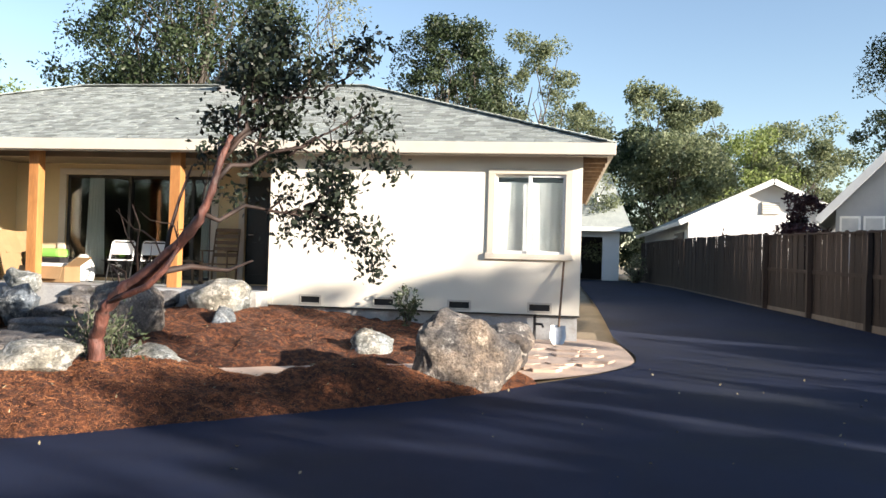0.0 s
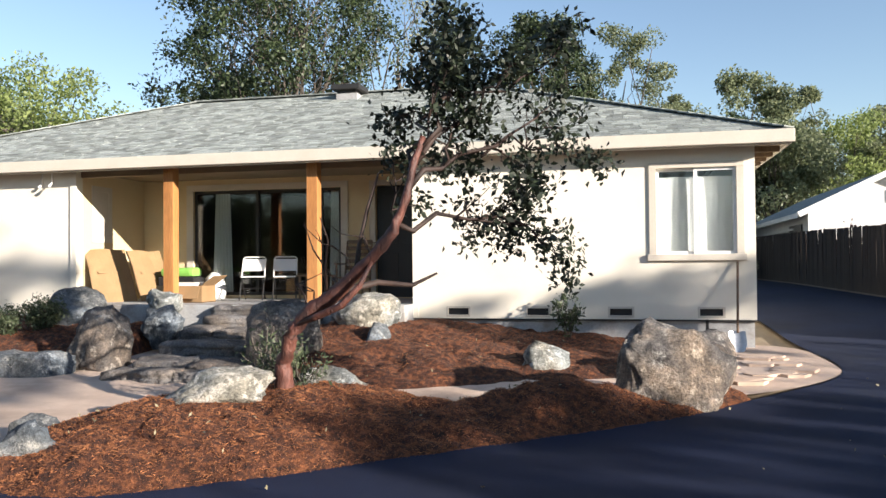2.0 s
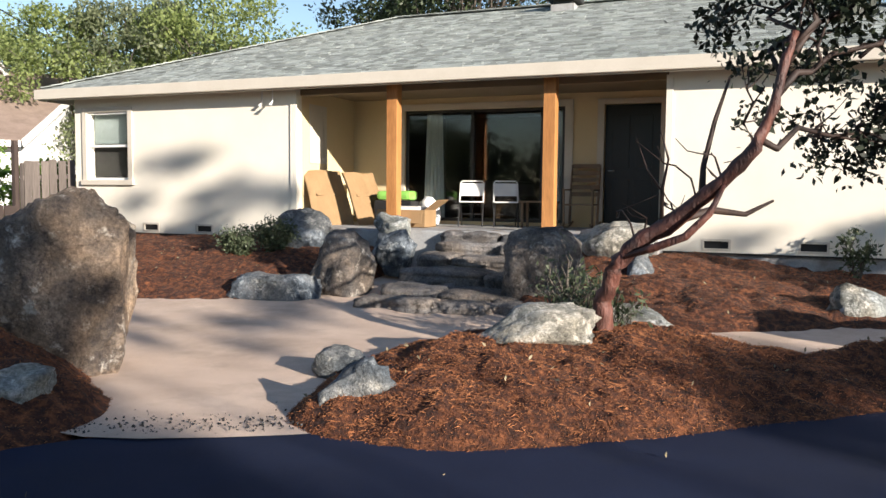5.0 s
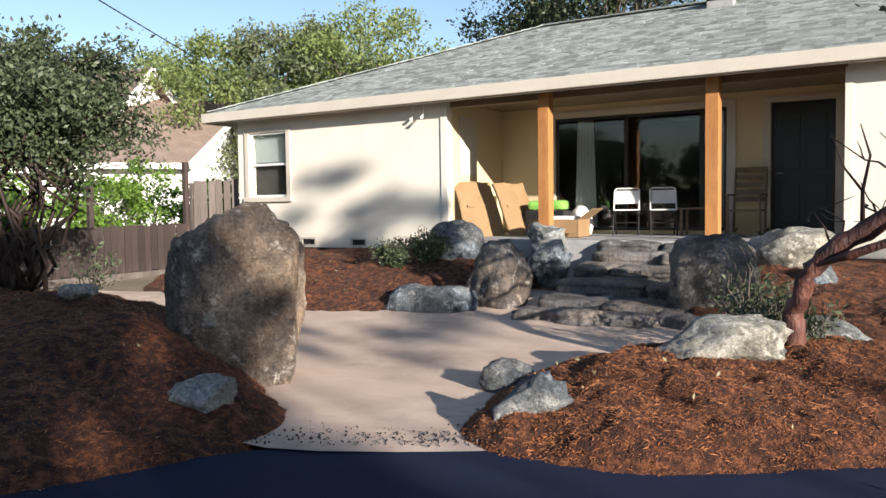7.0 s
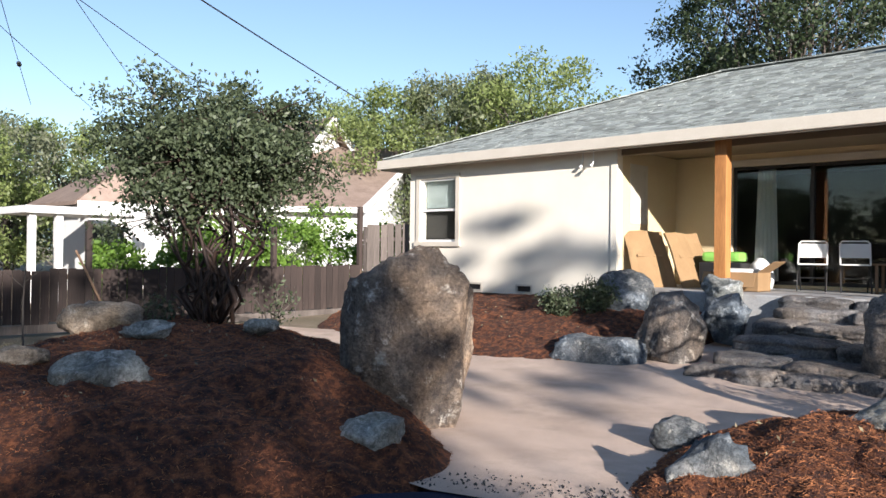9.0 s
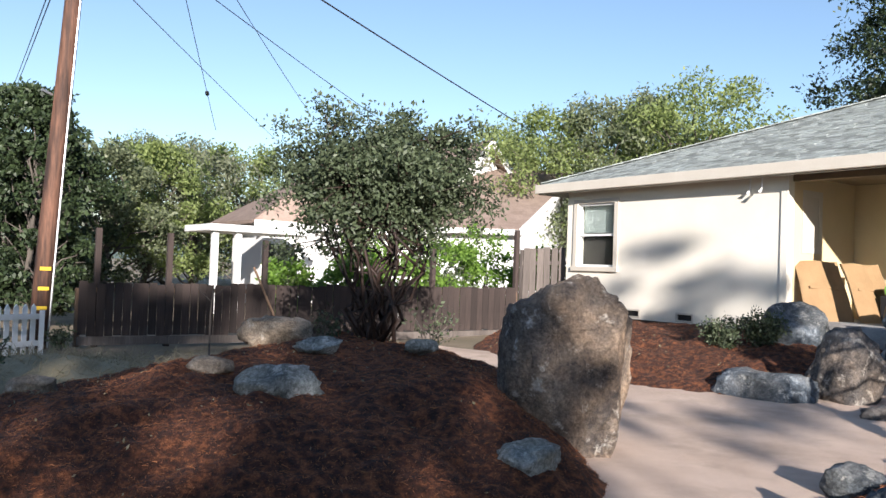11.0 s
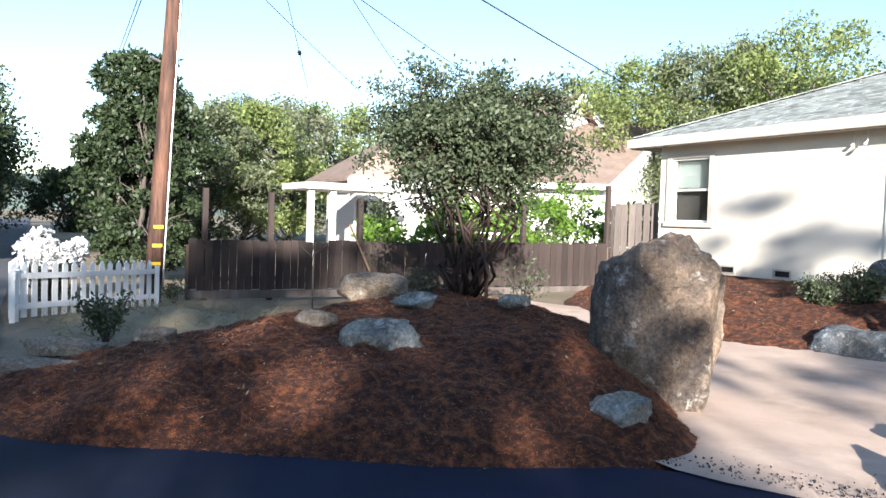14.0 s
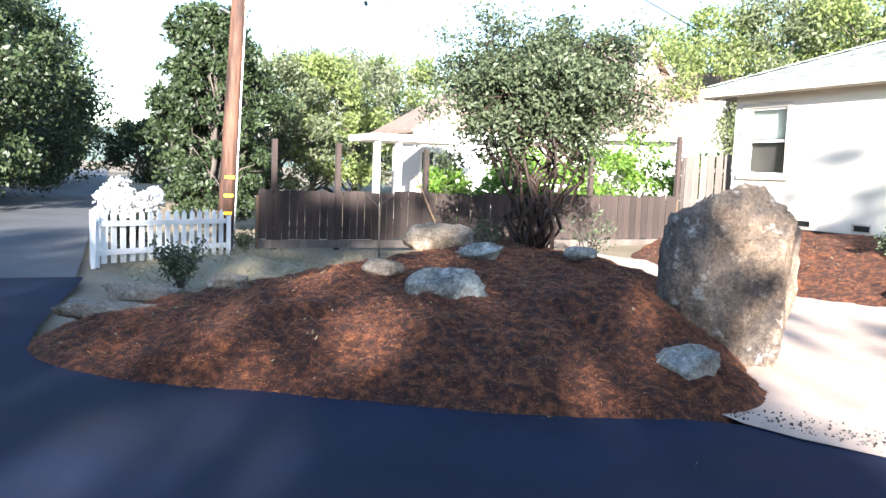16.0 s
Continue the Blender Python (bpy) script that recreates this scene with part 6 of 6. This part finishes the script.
def neighbour():
    root = thing("neighbour_house", (-31, 15, 0), "white house with brown shingle roof behind the board fence", "house")
    link("wall", Shape().box(-30.4, -27.5, 11.2, 18.5, 0, 3.0), SIDING, root)
    link("roof", slope(Shape(), (-26.9, 10.6, 2.95), (-26.9, 18.7, 2.95), (-29.0, 18.7, 5.3), (-29.0, 14.2, 5.3)), SHINGLE_BROWN, root, "brown shingle roof")
    link("roof", slope(Shape(), (-31.1, 18.7, 2.95), (-31.1, 10.6, 2.95), (-29.0, 14.2, 5.3), (-29.0, 18.7, 5.3)), SHINGLE_BROWN, root)
    link("roof", slope(Shape(), (-31.1, 10.55, 2.95), (-26.95, 10.55, 2.95), (-29.0, 14.2, 5.29), (-29.02, 14.2, 5.29)), SHINGLE_BROWN, root)
    link("fascia", Shape().beam((-26.86, 10.6, 2.84), (-26.86, 18.0, 2.84), 0.06, 0.22), WHITE, root)
    # upper gable facing the yard
    u = Shape()
    u.add([(-29.5, 19.3, 3.6), (-29.5, 24.9, 3.6), (-29.5, 22.1, 7.0), (-34, 19.3, 3.6), (-34, 24.9, 3.6), (-34, 22.1, 7.0)], [(0, 1, 2), (5, 4, 3), (0, 3, 4, 1), (1, 4, 5, 2), (2, 5, 3, 0)])
    link("upper_gable", u, SIDING, root)
    link("upper_roof", slope(Shape(), (-29.0, 25.4, 3.3), (-35, 25.4, 3.3), (-35, 22.1, 7.25), (-29.0, 22.1, 7.25)), SHINGLE_BROWN, root)
    link("upper_roof", slope(Shape(), (-35, 18.8, 3.3), (-29.0, 18.8, 3.3), (-29.0, 22.1, 7.24), (-35, 22.1, 7.24)), SHINGLE_BROWN, root)
    for y0 in (25.45, 18.75):
        link("rake_board", Shape().beam((-28.96, y0, 3.2), (-28.96, 22.1, 7.12), 0.05, 0.24), WHITE, root)
    # lower wing with its eave towards the yard
    e1, e2, r2, r1 = (-27.2, 16.9, 3.15), (-24.7, 20.1, 3.15), (-27.6, 25.9, 6.1), (-30.2, 21.8, 6.1)
    link("wing_roof", slope(Shape(), e1, e2, r2, r1), SHINGLE_BROWN, root, "brown shingle roof")
    link("rake_board", Shape().beam((e2[0] + 0.05, e2[1] + 0.05, 3.05), (r2[0] + 0.05, r2[1] + 0.05, 6.0), 0.06, 0.26), WHITE, root)
    link("eave_board", Shape().beam((e1[0] + 0.03, e1[1] - 0.03, 3.03), (e2[0] + 0.03, e2[1] - 0.03, 3.03), 0.05, 0.2), WHITE, root)
    wing = Shape()
    wing.prism([(-27.4, 17.5), (-25.1, 20.5), (-27.8, 25.9), (-31, 23)], 0, 3.0)
    link("wing_wall", wing, SIDING, root)
    tri_wall = Shape()
    tri_wall.add([(-25.1, 20.5, 3.0), (-27.8, 25.7, 3.0), (-27.7, 25.6, 5.9), (-25.3, 20.4, 3.0), (-28.0, 25.6, 3.0), (-27.9, 25.5, 5.9)], [(0, 1, 2), (5, 4, 3), (0, 3, 4, 1), (1, 4, 5, 2), (2, 5, 3, 0)])
    link("wing_gable", tri_wall, SIDING, root)
    # porch
    link("porch_roof", Shape().box(-26.8, -24.4, 8.3, 11.6, 2.42, 2.62), WHITE, root, "flat white porch roof", bevel=0.02)
    for x, y in ((-24.7, 8.55), (-24.7, 9.25), (-24.7, 11.2)):
        link("porch_column", Shape().box(x - 0.09, x + 0.09, y - 0.09, y + 0.09, 0, 2.40), WHITE, root, bevel=0.01)
    w = link("window", Shape().box(-27.5, -27.44, 11.1, 12.7, 0.5, 2.3), WHITE, root)
    for k in range(3):
        link("pane", Shape().box(-27.436, -27.42, 11.18 + 0.51 * k, 11.6 + 0.51 * k, 0.6, 2.2), BLACK, w, "dark glass pane")
    link("downpipe", Shape().tube([(-26.8, 13.0, 2.75), (-27.0, 13.0, 2.5), (-27.4, 13.0, 2.3), (-27.4, 13.0, 0.1)], 0.05, 8), WHITE, root)
    trellis = thing("garden_gate", (-20.0, 12.0, 0), "low white garden trellis behind the fence", "trellis")
    for y in (11.4, 11.7, 12.0, 12.3):
        link("upright", Shape().box(-20.03, -19.97, y - 0.03, y + 0.03, 0, 1.32), WHITE, trellis)
    for z in (0.9, 1.28):
        link("crosspiece", Shape().box(-20.02, -19.98, 11.35, 12.35, z - 0.03, z + 0.03), WHITE, trellis)


neighbour()


def gabled(name, label, x0, x1, y0, y1, z0, eave, ridge, siding, roofing, over=0.45):
    """A house whose gable faces the drive."""
    root = thing(name, ((x0 + x1) / 2, y0, z0), label, "house")
    mx = (x0 + x1) / 2
    g = Shape()
    g.add([(x, y, z) for y in (y0, y1) for x, z in ((x0, z0), (x1, z0), (x1, eave), (mx, ridge), (x0, eave))], [(4, 3, 2, 1, 0), (5, 6, 7, 8, 9), (0, 1, 6, 5), (1, 2, 7, 6), (2, 3, 8, 7), (3, 4, 9, 8), (4, 0, 5, 9)])
    link("wall", g, siding, root)
    k = (ridge - eave) / (mx - x0)
    zl, zr = eave - over * k + 0.12, ridge + 0.12
    link("roof", slope(Shape(), (x0 - over, y1 + over, zl), (x0 - over, y0 - over, zl), (mx, y0 - over, zr), (mx, y1 + over, zr)), roofing, root)
    link("roof", slope(Shape(), (x1 + over, y0 - over, zl), (x1 + over, y1 + over, zl), (mx, y1 + over, zr - 0.004), (mx, y0 - over, zr - 0.004)), roofing, root)
    for xe in (x0 - over, x1 + over):
        link("rake_board", Shape().beam((xe, y0 - over - 0.04, zl - 0.05), (mx, y0 - over - 0.04, zr - 0.05), 0.06, 0.22), WHITE, root)
    link("fascia", Shape().beam((x0 - over - 0.03, y0 - over, zl - 0.08), (x0 - over - 0.03, y1 + over, zl - 0.08), 0.05, 0.18), WHITE, root)
    return root


w = gabled("white_house", "white gabled house beyond the board fence", 7.4, 13.9, 34.0, 50.0, 0.6, 3.55, 5.1, SIDING, SHINGLE)
v = link("gable_vent", Shape().box(10.3, 11.0, 33.93, 33.99, 3.85, 4.35), TRIM, w, "louvred gable vent")
for k in range(5):
    link("louvre", Shape().box(10.33, 10.97, 33.90, 33.925, 3.88 + 0.09 * k, 3.92 + 0.09 * k), WHITE, v)
wd = link("window", Shape().box(7.34, 7.39, 35.0, 37.5, 1.9, 3.1), BLACK, w, "dark side window behind lattice")
for k in range(7):
    link("lattice", Shape().box(7.28, 7.33, 36.4, 39.5, 1.7 + 0.2 * k, 1.78 + 0.2 * k), WHITE, w)
g = gabled("grey_house", "blue-grey sided house with white trim beyond the fence", 10.1, 16.7, 24.6, 29.0, 0.5, 3.45, 7.0, GREY_SIDING, SHINGLE)
for x in (11.6, 12.5):
    fr = link("window", Shape().box(x, x + 0.5, 24.53, 24.59, 4.6, 5.15), WHITE, g)
    link("pane", Shape().box(x + 0.07, x + 0.43, 24.50, 24.525, 4.67, 5.08), BLACK, fr, "dark glass pane")
for k in range(7):
    fr = link("window", Shape().box(10.2 + 0.62 * k, 10.75 + 0.62 * k, 24.53, 24.59, 2.6, 3.2), WHITE, g)
    link("pane", Shape().box(10.26 + 0.62 * k, 10.69 + 0.62 * k, 24.50, 24.525, 2.67, 3.13), BLIND, fr, "pale window pane")
for k in range(18):
    link("lap_board", Shape().box(10.09, 16.71, 24.585, 24.598, 0.7 + 0.14 * k, 0.82 + 0.14 * k), GREY_SIDING, g)

g.matrix_basis = Matrix.Translation((9.8, 24.6, 0.5)) @ Matrix.Rotation(radians(-22), 4, "Z") @ Matrix.Translation((-9.8, -24.6, -0.5)) @ g.matrix_basis

garage = thing("garage", (2.0, 44.0, 0.7), "white garage with an open door at the drive's end", "garage")
link("wall", walls(Shape(), -2.0, 5.4, 44.0, 44.2, 0.6, 3.7, [(1.0, 4.5, 0.6, 3.1)]), SIDING, garage)
link("side_wall", Shape().box(5.2, 5.4, 44.2, 51.0, 0.6, 3.7), SIDING, garage)
# inner shade of the garage painted on as a near-black back wall
link("back_wall", Shape().box(-2.0, 5.4, 51.0, 51.2, 0.6, 3.7), ROOM_SHADE, garage)
link("roof", slope(Shape(), (-2.6, 43.4, 3.6), (6.0, 43.4, 3.6), (5.0, 47.4, 7.0), (-2.6, 47.4, 7.0)), SHINGLE, garage)
link("roof", slope(Shape(), (6.0, 51.6, 3.6), (-2.6, 51.6, 3.6), (-2.6, 47.4, 7.0), (5.0, 47.4, 7.0)), SHINGLE, garage)
link("roof", slope(Shape(), (6.0, 43.42, 3.59), (6.0, 51.58, 3.59), (5.0, 47.41, 6.99), (5.0, 47.39, 6.99)), SHINGLE, garage)
link("fascia", Shape().box(-2.6, 6.03, 43.33, 43.39, 3.40, 3.62), WHITE, garage)
link("roof_vent", Shape().tube([(4.2, 45.2, 4.9), (4.2, 45.2, 5.6)], 0.12, 10), STEEL, garage)
car = thing("parked_car", (2.6, 46.0, 0.7), "grey car parked in the dark garage", "car")
hull = [(-2.1, 0.35), (-2.1, 0.8), (-1.2, 0.95), (-0.7, 1.4), (0.9, 1.42), (1.5, 1.0), (2.1, 0.9), (2.15, 0.35)]
m = Matrix.Translation((2.6, 47.0, 0.75)) @ Matrix.Rotation(radians(90), 4, "Z") @ Matrix.Rotation(radians(90), 4, "X")
link("body", Shape().prism(hull, -0.85, 0.85, m), STEEL, car, bevel=0.06)
for px in (-1.35, 1.35):
    for pz in (-0.8, 0.62):
        wheel = Shape().tube([m @ Vector((px, 0.33, pz)), m @ Vector((px, 0.33, pz + 0.18))], 0.32, 16)
        link("wheel", wheel, BLACK, car)
for px in (-0.6, 0.6):
    link("headlight", Shape().box(2.6 + px - 0.15, 2.6 + px + 0.15, 44.86, 44.9, 1.35, 1.5), WHITE, car)


# ---- roof shingles ----
def shingles():
    """Courses of tabs on the three visible slopes; the lowest courses over the right wing as pieces of their own."""
    rng = np.random.default_rng(6)
    L = math.hypot(RUN, RISE)
    rest = Shape()
    singles = 0
    variants = {}
    frames = [
        (Vector((RX0, RY0, RZ)), Vector((1, 0, 0)), Vector((0, RUN, RISE)).normalized(), RX1 - RX0),
        (Vector((RX1, RY0, RZ)), Vector((0, 1, 0)), Vector((-RUN, 0, RISE)).normalized(), RY1 - RY0),
        (Vector((RX0, RY1, RZ)), Vector((0, -1, 0)), Vector((RUN, 0, RISE)).normalized(), RY1 - RY0),
    ]
    step = 0.145
    for which, (o, ax, up, width) in enumerate(frames):
        n = ax.cross(up).normalized()
        courses = int(L / step)
        for c in range(courses):
            s0 = c * step
            inset = RUN * s0 / L
            a, end = inset + 0.02, width - inset - 0.02
            u = a
            while u < end - 0.05:
                w = min(float(rng.choice([0.10, 0.14, 0.18, 0.23, 0.28])), end - u)
                thick = float(rng.choice([0.006, 0.011, 0.016]))
                near = which == 0 and c < 9 and u > width - 7.6 and singles < 300 and w in (0.10, 0.14, 0.18, 0.23, 0.28)
                base = o + ax * u + up * (s0 - 0.02)
                pts = [Vector((0.004, 0, 0.004)), Vector((w - 0.004, 0, 0.004)), Vector((w - 0.004, 0, thick + 0.006)), Vector((0.004, 0, thick + 0.006)), Vector((0.004, step + 0.03, 0.004)), Vector((w - 0.004, step + 0.03, 0.004))]
                faces = [(0, 1, 2, 3), (3, 2, 5, 4), (0, 3, 4), (1, 5, 2)]
                m = Matrix((ax, up, n)).transposed().to_4x4()
                m.translation = base
                if near:
                    key = (w, thick)
                    if key not in variants:
                        mesh = bpy.data.meshes.new("shingle")
                        mesh.from_pydata([tuple(p) for p in pts], [], faces)
                        mesh.materials.append(SHINGLE)
                        variants[key] = mesh
                    ob = new("shingle", variants[key])
                    ob.parent = roof
                    ob.matrix_parent_inverse = roof.matrix_basis.inverted()
                    ob.matrix_basis = m
                    singles += 1
                else:
                    rest.add([m @ p for p in pts], faces)
                u += w
    tagged(link("shingle_course", rest, SHINGLE, roof), kind="stuff")
    caps = Shape()
    for a, b in ((corners[1], corners[5]), (corners[0], corners[4]), (corners[4], corners[5])):
        a, b = Vector(a), Vector(b)
        k = int((b - a).length / 0.2)
        for i in range(k):
            p, q = a.lerp(b, i / k), a.lerp(b, (i + 1.2) / k)
            caps.beam(p + Vector((0, 0, 0.035)), q + Vector((0, 0, 0.022)), 0.24, 0.02)
    tagged(link("ridge_cap", caps, SHINGLE, roof), kind="stuff")


shingles()
# crumbs of soil and bark along the drive's edge
rng = np.random.default_rng(33)
t = rng.uniform(0, 1, 420)
ex, ey = -5.5 + 1.6 * t + rng.normal(size=420) * 0.1, 4.25 + 0.85 * t + np.abs(rng.normal(size=420)) * 0.2
ez = base_height(ex, ey) + 0.03
C = np.stack([ex, ey, ez], axis=1)
crumbs = leaf_faces(rng, C, 0.022, 0.0, 0.8)
tagged(cloud("soil_crumbs", crumbs, BLACK), "dark crumbs of asphalt scattered over the path's end", "crumbs", kind="stuff")
ex, ey = rng.uniform(-7, 6, 130), rng.uniform(2.5, 11, 130)
ok = sdf(DRIVE, ex, ey) > 0.1
C = np.stack([ex[ok], ey[ok], base_height(ex[ok], ey[ok]) + 0.022], axis=1)
tagged(cloud("leaf_litter", leaf_faces(rng, C, 0.035, 0.0, 0.7), STRAW), "few pale dry leaves scattered on the asphalt", "leaf litter", kind="stuff")

# pale slivers of wood among the mulch
rng = np.random.default_rng(91)
F = []
for name, n in (("mound", 420), ("island", 170), ("right_bed", 110), ("left_bed", 110)):
    outline = np.array(BEDS[name])
    low, high = outline.min(axis=0), outline.max(axis=0)
    gx, gy = rng.uniform(low[0], high[0], n * 2), rng.uniform(low[1], high[1], n * 2)
    keep = np.nonzero(sdf(BEDS[name], gx, gy) > 0.08)[0][:n]
    F.append(np.stack([gx[keep], gy[keep], base_height(gx[keep], gy[keep]) + bed_height(name, gx[keep], gy[keep]) + 0.045], axis=1))
F = np.concatenate(F)
tagged(cloud("wood_slivers", leaf_faces(rng, F, 0.042, 0.0, 0.4), STRAW), "pale slivers of wood scattered over the mulch", "wood slivers", kind="stuff")
